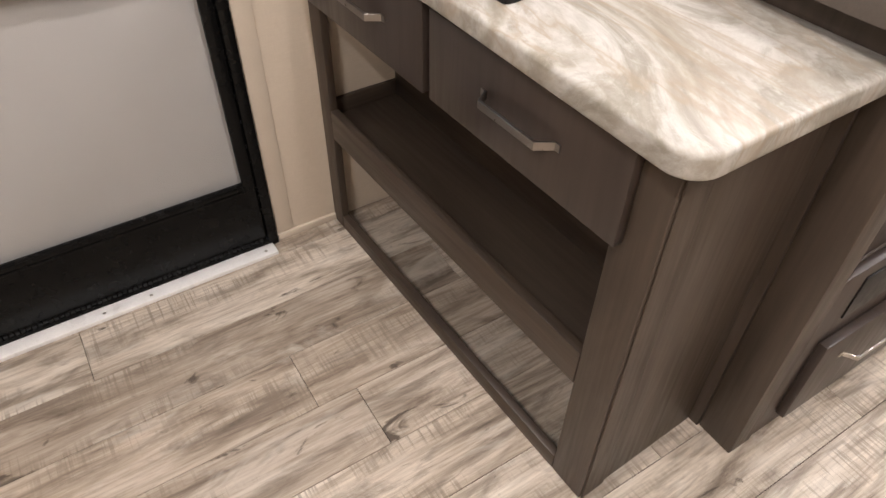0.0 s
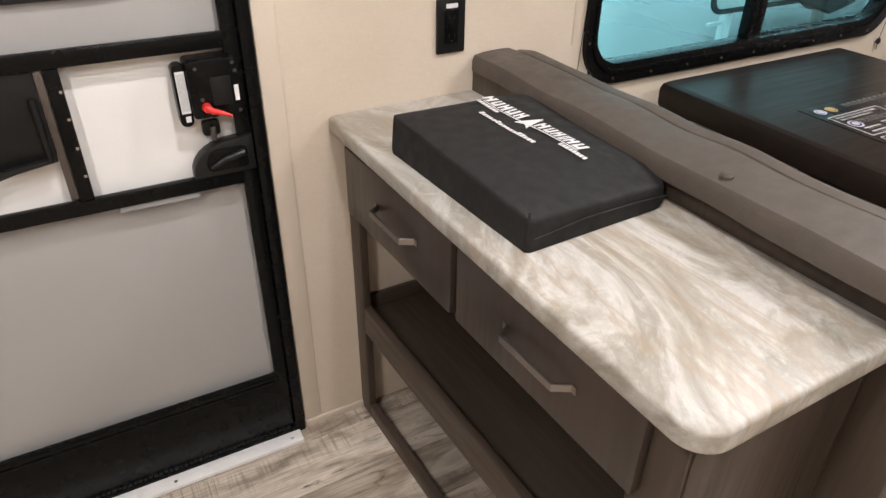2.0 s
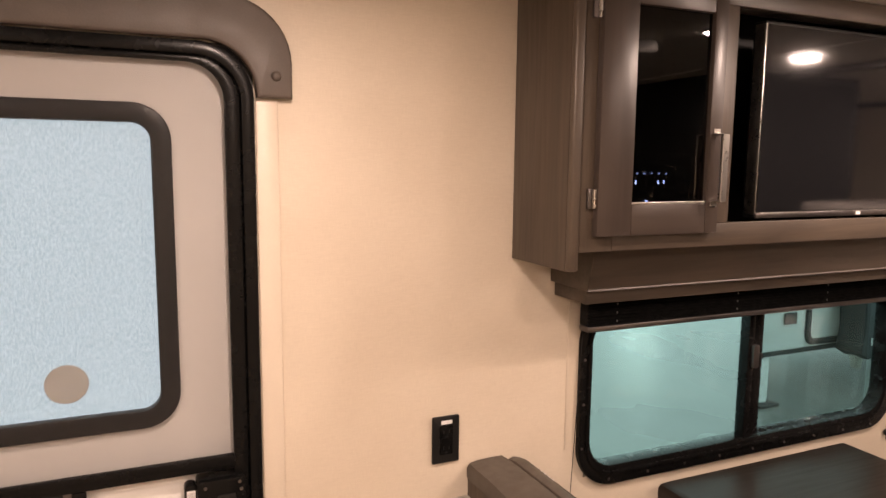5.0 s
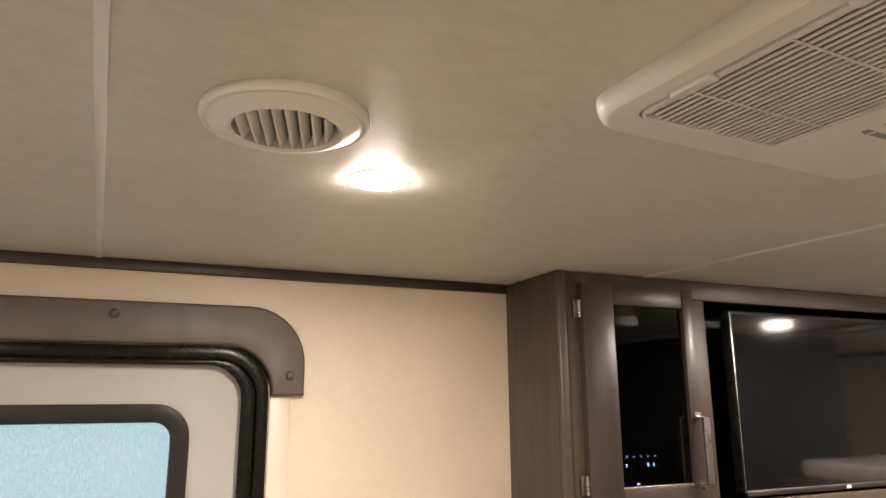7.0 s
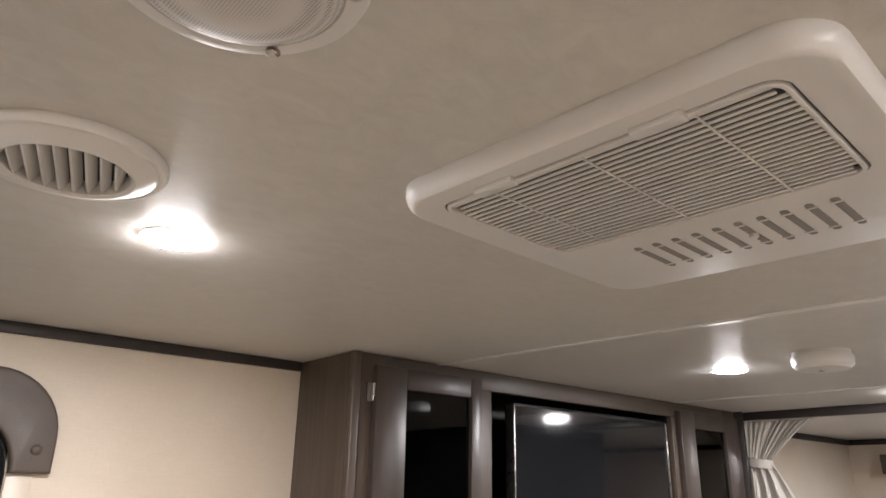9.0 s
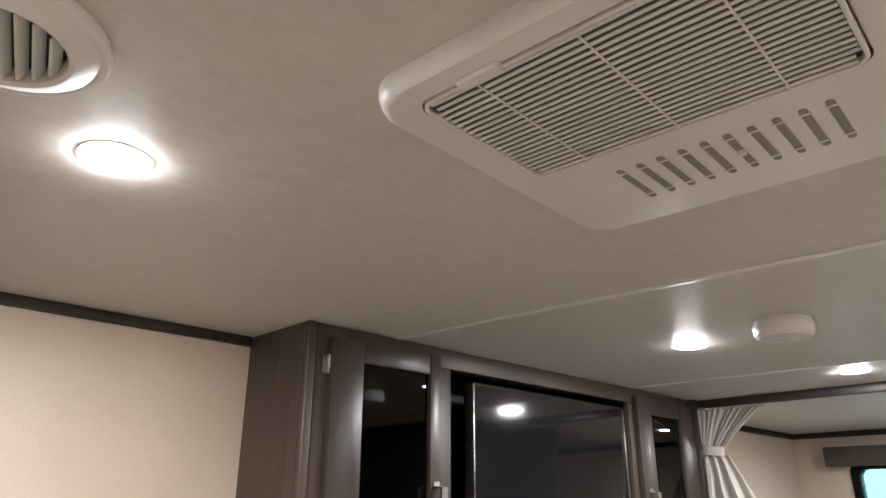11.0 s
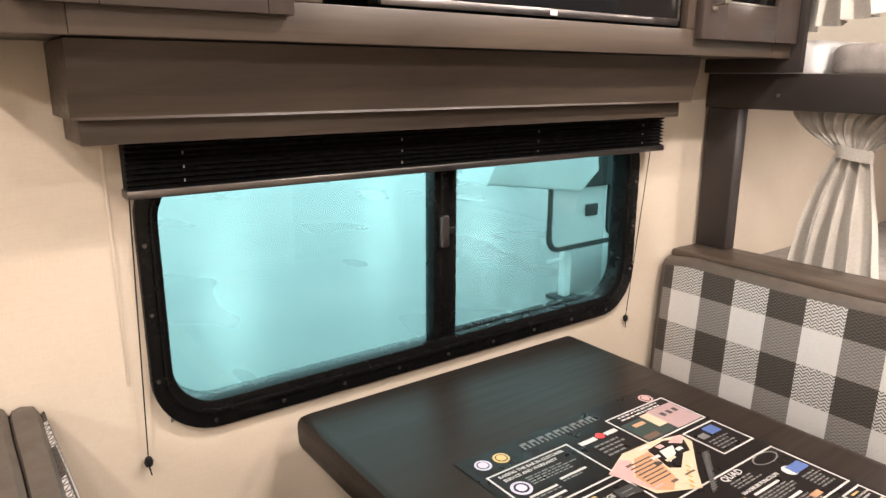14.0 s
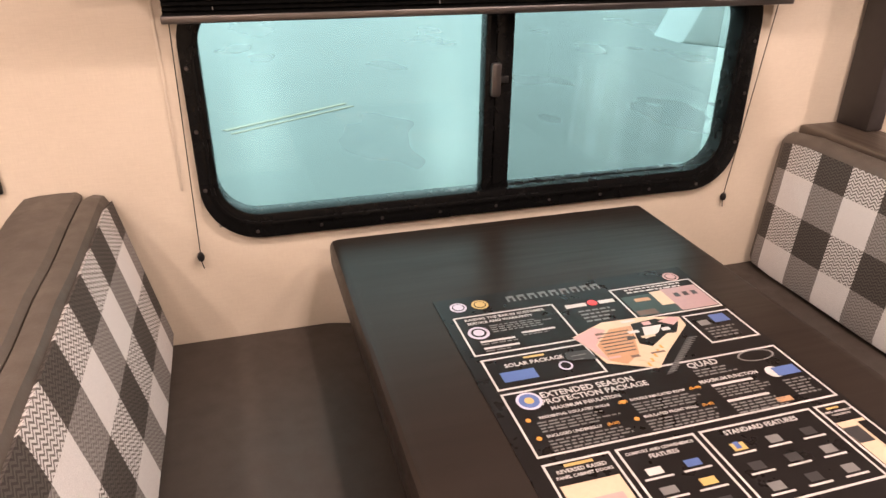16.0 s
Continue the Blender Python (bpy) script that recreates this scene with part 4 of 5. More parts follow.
# ---- window ----
def big_window():
    w = thing("window_1", 1.99, YN, WZ0, "black-framed sliding window with teal-tinted panes", "window", kind="structure")
    o = rrect(1.358, 2.618, 0.814, 1.325, 0.115, 10)
    i = rrect(1.394, 2.566, 0.868, 1.286, 0.080, 10)
    fr = part("window_frame", ring(o, i, YN - 0.014, YN + 0.036, r=0.003), BLACKMETAL, w, "black aluminium clamp frame with screws")
    part("inner_ridge", ring(rrect(1.379, 2.580, 0.842, 1.302, 0.096, 10), rrect(1.386, 2.570, 0.852, 1.295, 0.088, 10), YN - 0.0185, YN - 0.0135, r=0.0015), BLACKMETAL, fr)
    for k in range(9):
        part("screw", lathe(((0, YN - 0.0168), (0.003, YN - 0.0168), (0.0042, YN - 0.0138)), 1.46 + 0.132 * k, 0.830, 10, "y"), PEWTER, fr)
    for z in (0.93, 1.05, 1.17):
        for x in (1.369, 2.606):
            part("screw", lathe(((0, YN - 0.0168), (0.003, YN - 0.0168), (0.0042, YN - 0.0138)), x, z, 10, "y"), PEWTER, fr)
    part("mullion", box(1.955, 1.978, YN - 0.004, YN + 0.03, 0.864, 1.288, 0.002), BLACKMETAL, w)
    ml = part("mullion", box(1.982, 2.020, YN + 0.002, YN + 0.036, 0.864, 1.288, 0.003), BLACKMETAL, w)
    part("sash_rail", box(2.020, 2.47, YN + 0.012, YN + 0.036, 0.862, 0.871, 0.002), BLACKMETAL, w)
    lt = part("latch", slab(rrect(1.966, 1.988, 1.080, 1.150, 0.006), YN - 0.016, YN - 0.003, "y", 0.003), PEWTER, w)
    part("latch_tongue", box(1.986, 2.006, YN - 0.012, YN - 0.004, 1.108, 1.122, 0.002), BLACK, lt)
    for x0, x1, y in ((1.385, 1.960, YN + 0.016), (1.990, 2.570, YN + 0.026)):
        p = part("pane", box(x0, x1, y, y + 0.003, 0.855, 1.295, 0), TINT, w, "teal-tinted glass pane")
        p.visible_shadow = False
    part("insect_screen", box(2.022, 2.553, YN + 0.042, YN + 0.0425, 0.869, 1.286, 0), SCREEN, w, "fine dark screen behind the sliding half")


big_window()


def pleated_shade():
    s = thing("pleated_shade", 1.99, YN - 0.03, 1.255, "black pleated window shade, raised, with thin cords", "shade")
    x0, x1 = 1.346, 2.648
    bm = bmesh.new()
    z0, z1, n = 1.268, 1.345, 9
    prof = []
    for k in range(2 * n + 1):
        prof.append((YN - 0.058 + (0.014 if k % 2 else 0.0), z0 + (z1 - z0) * k / (2 * n)))
    back = [(YN - 0.018, z1), (YN - 0.018, z0)]
    pts = prof + back
    part("pleats", slab([(a, b) for a, b in pts], x0, x1, "x"), SHADEBLACK, s, smooth=10)
    part("bottom_rail", box(x0 - 0.004, x1 + 0.004, YN - 0.060, YN - 0.020, 1.254, 1.268, 0.003), PEWTER, s, "dark metallic bottom rail")
    for x in (1.43, 1.84, 2.20, 2.56):
        for k in range(3):
            part("cord_dot", box(x - 0.0011, x + 0.0011, YN - 0.0602, YN - 0.0575, 1.276 + 0.022 * k, 1.281 + 0.022 * k, 0), GREYLABEL, s)
    for x, dx in ((1.352, -0.012), (2.642, -0.034)):
        part("cord", tube([(x, YN - 0.024, 1.256), (x + dx * 0.5, YN - 0.016, 1.02), (x + dx, YN - 0.009, 0.795)], 0.0011, 6), SHADEBLACK, s)
        k = part("cord_knob", lathe(((0, 0.795), (0.005, 0.793), (0.008, 0.785), (0.006, 0.777), (0, 0.774)), x + dx, YN - 0.009, 14), BLACK, s)
        part("cord_end", tube([(x + dx, YN - 0.009, 0.775), (x + dx + 0.003, YN - 0.009, 0.757)], 0.0012, 6), SHADEBLACK, k)


pleated_shade()


# ---- upper cabinet ----
CF, CX0, CX1 = 1.270, 1.152, 2.900


def glass_door(parent, x0, x1, gx0, gx1, gz0, gz1, hx):
    z0, z1, yf, yb = 1.520, 2.052, CF - 0.020, CF - 0.001
    d = part("cabinet_door", merged(box(x0, gx0, yf, yb, z0, z1, 0.002), box(gx1, x1, yf, yb, z0, z1, 0.002)), FRONT, parent, "slate-brown framed door with smoked glass")
    part("door_rail", box(gx0 + 0.0003, gx1 - 0.0003, yf + 0.0006, yb, z0, gz0, 0.002), FRONT_X, d)
    part("door_rail", box(gx0 + 0.0003, gx1 - 0.0003, yf + 0.0006, yb, gz1, z1, 0.002), FRONT_X, d)
    part("pane", box(gx0 - 0.003, gx1 + 0.003, CF - 0.009, CF - 0.005, gz0 - 0.003, gz1 + 0.003, 0), CABGLASS, d, "smoked reflective glass pane")
    part("glass_bead", box(gx0, gx1, yf + 0.003, CF - 0.009, gz0, gz0 + 0.004, 0.001), NICKEL, d)
    bar_pull(d, (hx, yf, 1.588), (hx, yf, 1.745), (0, -0.030, 0), NICKEL, r=0.0078, lean=0.004)
    return d


FRONT_X = wood("slate_brown_door_rail", (0.040, 0.0298, 0.0245), (0.062, 0.047, 0.0395), "x", 0.34, 0.6, 0.05)


def upper_cabinet():
    c = thing("upper_cabinet", (CX0 + CX1) / 2, YN, 1.443, "umber wood wall cabinet with smoked glass doors and television niche", "cabinet")
    part("side_panel", box(CX0, CX0 + 0.018, CF + 0.012, YN - 0.002, 1.445, ZC - 0.001, 0.002), WOOD_Z, c)
    part("corner_strip", slab(rrect(CX0 - 0.002, CX0 + 0.022, CF - 0.008, CF + 0.0115, 0.007), 1.447, ZC - 0.001, "z", 0.003), WOOD_Z, c)
    part("side_panel", box(CX1 - 0.018, CX1, CF - 0.030, YN - 0.002, 1.452, ZC - 0.001, 0.003), DARKTRIM, c, "dark end panel")
    ff = [(CX0 + 0.0225, 1.262, 1.486, ZC - 0.001), (1.500, 1.592, 1.5405, 2.0295), (2.447, 2.560, 1.5405, 2.0295), (2.80, CX1 - 0.0185, 1.486, ZC - 0.001)]
    for x0, x1, z0, z1 in ff:
        part("face_stile", box(x0, x1, CF, CF + 0.018, z0, z1, 0.001), WOOD_Z, c)
    part("face_rail", box(1.2625, 2.7995, CF, CF + 0.018, 1.486, 1.540, 0.002), WOOD_X, c)
    part("face_rail", box(1.2625, 2.7995, CF, CF + 0.018, 2.030, ZC - 0.001, 0.001), WOOD_X, c)
    part("bottom_board", box(CX0 + 0.019, CX1 - 0.019, CF + 0.0185, YN - 0.002, 1.488, 1.503, 0.001), WOOD_X, c)
    part("niche_back", box(1.5, 2.56, YN - 0.012, YN - 0.003, 1.5035, ZC - 0.002, 0), BLACK, c)
    for x in (1.575, 2.450):
        part("niche_side", box(x, x + 0.012, CF + 0.0185, YN - 0.0125, 1.5035, ZC - 0.002, 0), BLACK, c)
    part("niche_lining", box(1.588, 2.449, CF + 0.0185, YN - 0.013, 1.5035, 1.512, 0), BLACK, c)
    glass_door(c, 1.208, 1.540, 1.296, 1.503, 1.588, 2.003, 1.523)
    glass_door(c, 2.474, 2.868, 2.562, 2.770, 1.598, 1.996, 2.512)
    for z in (1.600, 1.990):
        h = part("hinge", slab(rrect(1.191, 1.2075, z - 0.021, z + 0.021, 0.002), CF - 0.0065, CF - 0.0005, "y", 0.001), PEWTER, c, "pewter hinge")
        part("knuckle", tube([(1.2055, CF - 0.010, z - 0.020), (1.2055, CF - 0.010, z + 0.020)], 0.0045, 10), NICKEL, h)
    # moulded pelmet below
    pm = thing("window_pelmet", 1.94, YN, 1.346, "umber moulded pelmet between cabinet and window", "valance")
    p = [(YN - 0.002, 1.4855), (1.335, 1.4855), (1.338, 1.452), (1.348, 1.410), (1.352, 1.386), (1.350, 1.382), (YN - 0.002, 1.382)]
    part("cove_board", slab(p, 1.264, 2.606, "x", 0.0015), WOOD_X, pm, smooth=20)
    part("lower_lip", box(1.276, 2.594, 1.376, YN - 0.002, 1.346, 1.3815, 0.003), WOOD_X, pm)
    ctl = part("control_panel", slab(rrect(1.300, 1.500, 1.578, 1.70, 0.004), CF + 0.030, CF + 0.040, "y", 0.001), BLACK, c, "black stereo panel with blue lights")
    for k in range(6):
        part("indicator", box(1.323 + 0.0205 * k, 1.329 + 0.0205 * k, CF + 0.0292, CF + 0.0302, 1.651, 1.655, 0), LEDDIM, ctl, "dim blue light")
    for x in (1.326, 1.342, 1.405, 1.421):
        part("indicator", box(x, x + 0.004, CF + 0.0292, CF + 0.0302, 1.630, 1.638, 0), LEDBLUE, ctl, "blue light")
    part("indicator", box(1.372, 1.379, CF + 0.0292, CF + 0.0302, 1.589, 1.594, 0), LEDBLUE, ctl, "blue light")
    return c


upper_cabinet()


def television():
    tv = thing("television", 2.066, CF + 0.03, 1.546, "flat black glossy television in the cabinet niche", "television")
    x0, x1, z0, z1, y = 1.694, 2.438, 1.546, 2.012, CF + 0.018
    ROOT[tv.name] = Matrix.Translation((-2.066, -(CF + 0.03), -1.546))
    part("housing", slab(rrect(x0, x1, z0, z1, 0.006), y, y + 0.035, "y", 0.003), BLACK, tv)
    part("screen", box(x0 + 0.008, x1 - 0.008, y - 0.0015, y + 0.001, z0 + 0.016, z1 - 0.008, 0), TVGLASS, tv, "glossy black screen")
    ch = part("chin_strip", box(x0 + 0.003, x1 - 0.003, y - 0.004, y + 0.002, z0, z0 + 0.0145, 0.003), PEWTER, tv, "grey metallic strip")
    part("maker_mark", box(2.055, 2.072, y - 0.0048, y - 0.0038, z0 + 0.003, z0 + 0.011, 0), LABELWHITE, ch, "small white mark")
    part("side_trim", box(x1 - 0.002, x1 + 0.001, y - 0.003, y + 0.03, z0 + 0.01, z1 - 0.006, 0.001), NICKEL, tv)
    part("side_trim", box(x0 - 0.001, x0 + 0.002, y - 0.003, y + 0.03, z0 + 0.01, z1 - 0.006, 0.001), NICKEL, tv)
    mt = thing("wall_mount", 2.05, YN - 0.08, 1.70, "black steel television bracket", "bracket")
    part("arm", box(1.98, 2.15, CF + 0.054, YN - 0.0125, 1.70, 1.86, 0.003), BLACKMETAL, mt)


television()


def media_jack():
    j = thing("jack_plate", 1.64, YN - 0.013, 1.66, "black jack plate with silver sockets in the niche", "outlet")
    part("plate", slab(rrect(1.600, 1.680, 1.640, 1.760, 0.004), YN - 0.018, YN - 0.0125, "y", 0.001), BLACK, j)
    part("power_light", box(1.662, 1.665, YN - 0.0192, YN - 0.0178, 1.742, 1.745, 0), LEDRED, j, "small red light")
    for x in (1.625, 1.652):
        part("socket", lathe(((0, YN - 0.030), (0.005, YN - 0.030), (0.005, YN - 0.018)), x, 1.682, 14, "y"), NICKEL, j)


media_jack()


# ---- ceiling fixtures ----
def puck(x, y):
    p = thing("ceiling_light", x, y, ZC, "round warm-white puck light on the ceiling, lit; some copies added as fill", "light", "ceiling puck lights")
    z = ZC
    part("housing", lathe(((0.0405, z), (0.0405, z - 0.0012), (0.0402, z - 0.0018), (0.0396, z - 0.0018), (0.0390, z - 0.0012)), x, y, 40), WHITE, p)
    part("lens", lathe(((0.0395, z - 0.0019), (0.0375, z - 0.0029), (0.031, z - 0.0039), (0.018, z - 0.0047), (0, z - 0.0050)), x, y, 40), LENS, p, "glowing lens")
    return p


first = puck(0.566, 0.800)
# copies: known pucks, and three unseen ones added as fill light
for x, y in PUCKS_AND_FILLS:
    copy_thing(first, pose(x, y, ZC))


def round_vent(x, y):
    z = ZC
    v = thing("ceiling_vent", x, y, z, "round white ceiling register with slanted blades", "vent")
    part("rim", lathe(((0.0885, z), (0.0890, z - 0.007), (0.0870, z - 0.0105), (0.0835, z - 0.0110), (0.0815, z - 0.0100), (0.068, z - 0.0165), (0.060, z - 0.0185), (0.056, z - 0.016), (0.055, z - 0.002)), x, y, 56), WHITE, v)
    # flat black disc, no open duct: the darkness behind the blades is coloured in
    part("throat_shade", lathe(((0.0545, z - 0.0015), (0, z - 0.0005)), x, y, 40), BLACK, v, "black disc standing for the shaded throat")
    for k in range(8):
        o = -0.045 + 0.0129 * k
        half = math.sqrt(max(0.0002, 0.054 ** 2 - o * o))
        b = box(-half, half, -0.0017, 0.0017, -0.0068, 0.0068, 0.0008)
        b.transform(Matrix.Translation((x, y, z - 0.0098)) @ pose(0, 0, 0, 0, 0, VENTROT) @ Matrix.Translation((0, o, 0)) @ pose(0, 0, 0, 32))
        part("blade", b, WHITE, v)


VENTROT = 75
round_vent(0.407, 0.634)


def speaker(x, y):
    z = ZC
    s = thing("ceiling_speaker", x, y, z, "round white ceiling speaker with perforated grille", "speaker")
    part("rim", lathe(((0.0805, z), (0.0815, z - 0.004), (0.079, z - 0.009), (0.073, z - 0.012), (0.066, z - 0.0115), (0.0645, z - 0.009)), x, y, 60), WHITE, s)
    part("grille", lathe((*((0.065 - 0.001 * k, z - 0.0095 - 0.0108 * math.sqrt(1 - (1 - k / 65) ** 4)) for k in range(65)), (0, z - 0.0203)), x, y, 60), GRILLE, s, "perforated grille")
    for a in (45, 135, 212, 328):
        px, py = x + 0.0705 * math.cos(radians(a)), y + 0.0705 * math.sin(radians(a))
        part("screw", lathe(((0.0052, z - 0.010), (0.0050, z - 0.0145), (0.003, z - 0.0160), (0, z - 0.0160)), px, py, 14), NICKEL, s)


def grille_mat():
    m, nt, b = nodes_of("perforated_white_grille")
    vo = nt.nodes.new("ShaderNodeTexVoronoi")
    vo.inputs["Scale"].default_value = 480
    vo.inputs["Randomness"].default_value = 0.0
    nt.links.new(coords(nt), vo.inputs["Vector"])
    c = ramp(nt, vo.outputs["Distance"], ((0.30, (0.30, 0.285, 0.275)), (0.46, (0.60, 0.58, 0.56))))
    nt.links.new(c, b.inputs["Base Color"])
    b.inputs["Roughness"].default_value = 0.5
    return m


GRILLE = grille_mat()
speaker(0.4155, 0.283)


def air_conditioner():
    z = ZC
    x0, x1, y0, y1 = 0.692, 1.136, 0.078, 0.506
    a = thing("air_conditioner", (x0 + x1) / 2, (y0 + y1) / 2, z, "white ceiling air conditioner shroud with louvred grille", "air conditioner")
    gx0, gx1, gy0, gy1 = 0.722, 0.932, 0.118, 0.462
    bm = bmesh.new()
    loops = []
    for ins, h, r in ((0.0, 0.0, 0.046), (0.0, 0.008, 0.046), (0.0015, 0.014, 0.045), (0.004, 0.019, 0.043), (0.007, 0.0215, 0.041), (0.010, 0.022, 0.040)):
        loops.append([bm.verts.new((p, q, z - h)) for p, q in rrect(x0 + ins, x1 - ins, y0 + ins, y1 - ins, r, 8)])
    for h in (0.022, 0.012):
        loops.append([bm.verts.new((p, q, z - h)) for p, q in rrect(gx0, gx1, gy0, gy1, 0.02, 8)])
    n = len(loops[0])
    for p, q in zip(loops, loops[1:]):
        for i in range(n):
            bm.faces.new((p[i], p[(i + 1) % n], q[(i + 1) % n], q[i]))
    bm.faces.new(loops[-1])
    part("shroud", bm, WHITE, a, smooth=30)
    part("filter", box(gx0 + 0.003, gx1 - 0.003, gy0 + 0.003, gy1 - 0.003, z - 0.0140, z - 0.0125, 0), FILTER, a, "dark filter behind the grille")
    gi = part("grille_frame", ring(rrect(gx0 + 0.0025, gx1 - 0.0025, gy0 + 0.0025, gy1 - 0.0025, 0.0175, 6), rrect(gx0 + 0.007, gx1 - 0.007, gy0 + 0.007, gy1 - 0.007, 0.013, 6), z - 0.0242, z - 0.018, "z", 0.001), WHITE, a)
    count = 22
    for k in range(count):
        x = gx0 + 0.0112 + (gx1 - gx0 - 0.0224) * k / (count - 1)
        e = 0.0075 if 1 < k < count - 2 else 0.013
        part("louvre", box(x - 0.0021, x + 0.0021, gy0 + e, gy1 - e, z - 0.0226, z - 0.0212, 0), WHITE, a)
    for f in (0.2, 0.5, 0.8):
        y = gy0 + (gy1 - gy0) * f
        part("grille_rib", box(gx0 + 0.006, gx1 - 0.006, y - 0.0012, y + 0.0012, z - 0.0236, z - 0.0228, 0), WHITE, gi)
    for y in (0.382, 0.213):
        part("clip", slab(rrect(gx0 - 0.006, gx0 + 0.008, y - 0.023, y + 0.023, 0.002), z - 0.0275, z - 0.0205, "z", 0.0015), WHITE, a, "white grille clip")
    # slots are thin grey strips on the shroud; their shade is in the colour
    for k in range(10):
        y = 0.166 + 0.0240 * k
        part("slot", slab(rrect(0.970, 1.062, y - 0.0042, y + 0.0042, 0.0041, 4), z - 0.0228, z - 0.0216, "z", 0.0004), SLOT_SHADE, a, "flat grey strip coloured like a shaded slot")
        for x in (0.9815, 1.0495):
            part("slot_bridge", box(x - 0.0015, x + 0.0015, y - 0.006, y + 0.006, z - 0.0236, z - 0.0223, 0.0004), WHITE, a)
    part("knob", lathe(((0.005, z - 0.0222), (0.005, z - 0.0265), (0.003, z - 0.0275), (0, z - 0.0275)), 1.016, 0.262, 16), WHITE, a)
    a.matrix_basis = pose((x0 + x1) / 2, (y0 + y1) / 2, z, 0, 0, 3.5)


FILTER = paint("dark_filter_foam", (0.11, 0.10, 0.095), 0.8)
SLOT_SHADE = paint("slot_shade_grey", (0.24, 0.225, 0.21), 0.7)
air_conditioner()


def smoke_detector(x, y):
    z = ZC
    s = thing("smoke_detector", x, y, z, "round white smoke detector on the ceiling", "detector")
    part("base", lathe(((0.058, z), (0.058, z - 0.008), (0.055, z - 0.009)), x, y, 48), WHITE, s)
    part("cover", lathe(((0.060, z - 0.0085), (0.062, z - 0.014), (0.060, z - 0.030), (0.052, z - 0.038), (0.02, z - 0.041), (0, z - 0.041)), x, y, 48), WHITE, s)
    part("test_button", lathe(((0.006, z - 0.0405), (0.006, z - 0.044), (0, z - 0.045)), x - 0.01, y, 16), NICKEL, s)


smoke_detector(1.885, 0.545)



# ---- bunks ----
BY0 = 0.33
bk = thing("bunk_bed", 3.7, 0.4, 0.0, "dark umber bunk bed frame with post and rail", "bunk bed")
part("post", box(2.902, 2.950, 1.404, 1.500, 0.9585, 1.3565, 0.004), DARKTRIM, bk, "upright post on the backrest cap")
part("rail", box(2.902, 2.945, BY0, YN - 0.003, 1.357, 1.450, 0.005), DARKTRIM, bk)
part("deck", box(2.9455, XE - 0.002, BY0, YN - 0.003, 1.395, 1.440, 0.003), WOOD_Y, bk)
part("deck", box(2.9555, XE - 0.002, BY0, YN - 0.003, 0.70, 0.735, 0.003), WOOD_Y, bk)
part("base_panel", box(2.956, 2.974, BY0, YN - 0.003, 0, 0.6995, 0.003), WOOD_Z, bk)
for y in (1.30, 0.90, 0.50):
    part("screw", lathe(((0, 2.8995), (0.005, 2.8995), (0.006, 2.9025)), y, 1.395, 12, "x"), NICKEL, bk)


def mattress(z0, z1, label, white_end):
    def soft(a0, a1, b0, b1):
        bm = slab(rrect(a0, a1, b0, b1, 0.07, 6), z0, z1, "z", 0.025, 4)
        for v in bm.verts:
            v.co.z += 0.006 * noise.noise(Vector((v.co.x * 5, v.co.y * 5, 2))) * (v.co.z > (z0 + z1) / 2)
        return bm
    m = thing("mattress", 3.7, 0.4, z0, label, "mattress", "bunk mattresses")
    part("ticking", soft(2.975, XE - 0.02, BY0 + 0.02, 1.235 if white_end else YN - 0.02), MATTRESS, m)
    return m


mattress(1.4405, 1.522, "grey mottled mattress on the upper bunk", True)
mattress(0.7355, 0.885, "grey mattress on the lower bunk", False)
solo("folded_sheet", slab(rrect(2.978, 3.40, 1.240, YN - 0.01, 0.03), 1.4405, 1.535, "z", 0.02, 3), LABELWHITE, "folded white bedding at the bunk's corner", "bedding")
structure("trim", box(2.930, 2.960, 0.315, 1.300, ZC - 0.030, ZC, 0.004), DARKTRIM, "dark curtain track across the ceiling")


def tied_curtain(name, label, xc, zt, zk, zb, top, knot, bottom, slant=0.0):
    """A gathered curtain: wide pleats at the top, a tie, and loose folds below."""
    c = thing(name, xc, (top[0] + top[1]) / 2, zb, label, "curtain", "bunk curtains")
    def drape(u, v):
        z = zt + (zb - zt) * v
        k = (zt - zk) / (zt - zb)
        if v < k:
            f = v / k
            e = f ** 1.6
            y0, y1 = top[0] + (knot[0] - top[0]) * e, top[1] + (knot[1] - top[1]) * (f ** 0.8)
            amp, folds = 0.010 * (1 - 0.45 * f), 11
        else:
            f = (v - k) / (1 - k)
            e = math.sin(f * math.pi / 2) ** 0.75
            y0, y1 = knot[0] + (bottom[0] - knot[0]) * e, knot[1] + (bottom[1] - knot[1]) * (0.35 * e + 0.65 * f)
            amp, folds = 0.010 + 0.022 * f, 3.6
        y = y0 + (y1 - y0) * u
        ph = folds * 2 * math.pi * u
        x = xc + amp * math.sin(ph) + 0.4 * amp * math.sin(2.3 * ph + 1.3 + 3 * v) + 0.006 * noise.noise(Vector((u * 6, v * 5, zt)))
        zz = z + slant * u * v * v + 0.012 * noise.noise(Vector((u * 5, v * 2, 7 + zt))) * v
        y += 0.25 * amp * math.cos(ph * 1.1)
        return (x, y, zz)
    part("cloth", sheet(drape, 90, 44), LINEN, c, smooth=60)
    yk = (knot[0] + knot[1]) / 2
    w = abs(knot[1] - knot[0]) / 2 + 0.005
    part("tie_band", sheet(lambda u, v: (xc + 0.026 * math.cos(2 * math.pi * u), yk + w * math.sin(2 * math.pi * u), zk + 0.016 - 0.032 * v + 0.006 * math.sin(2 * math.pi * u)), 28, 4, 0.002), LINEN, c, "linen tie band")
    return c


tied_curtain("bunk_curtain", "natural linen curtain tied back at the upper bunk", 2.985, 2.050, 1.895, 1.555, (1.295, 1.020), (1.285, 1.195), (1.305, 1.050), 0.045)
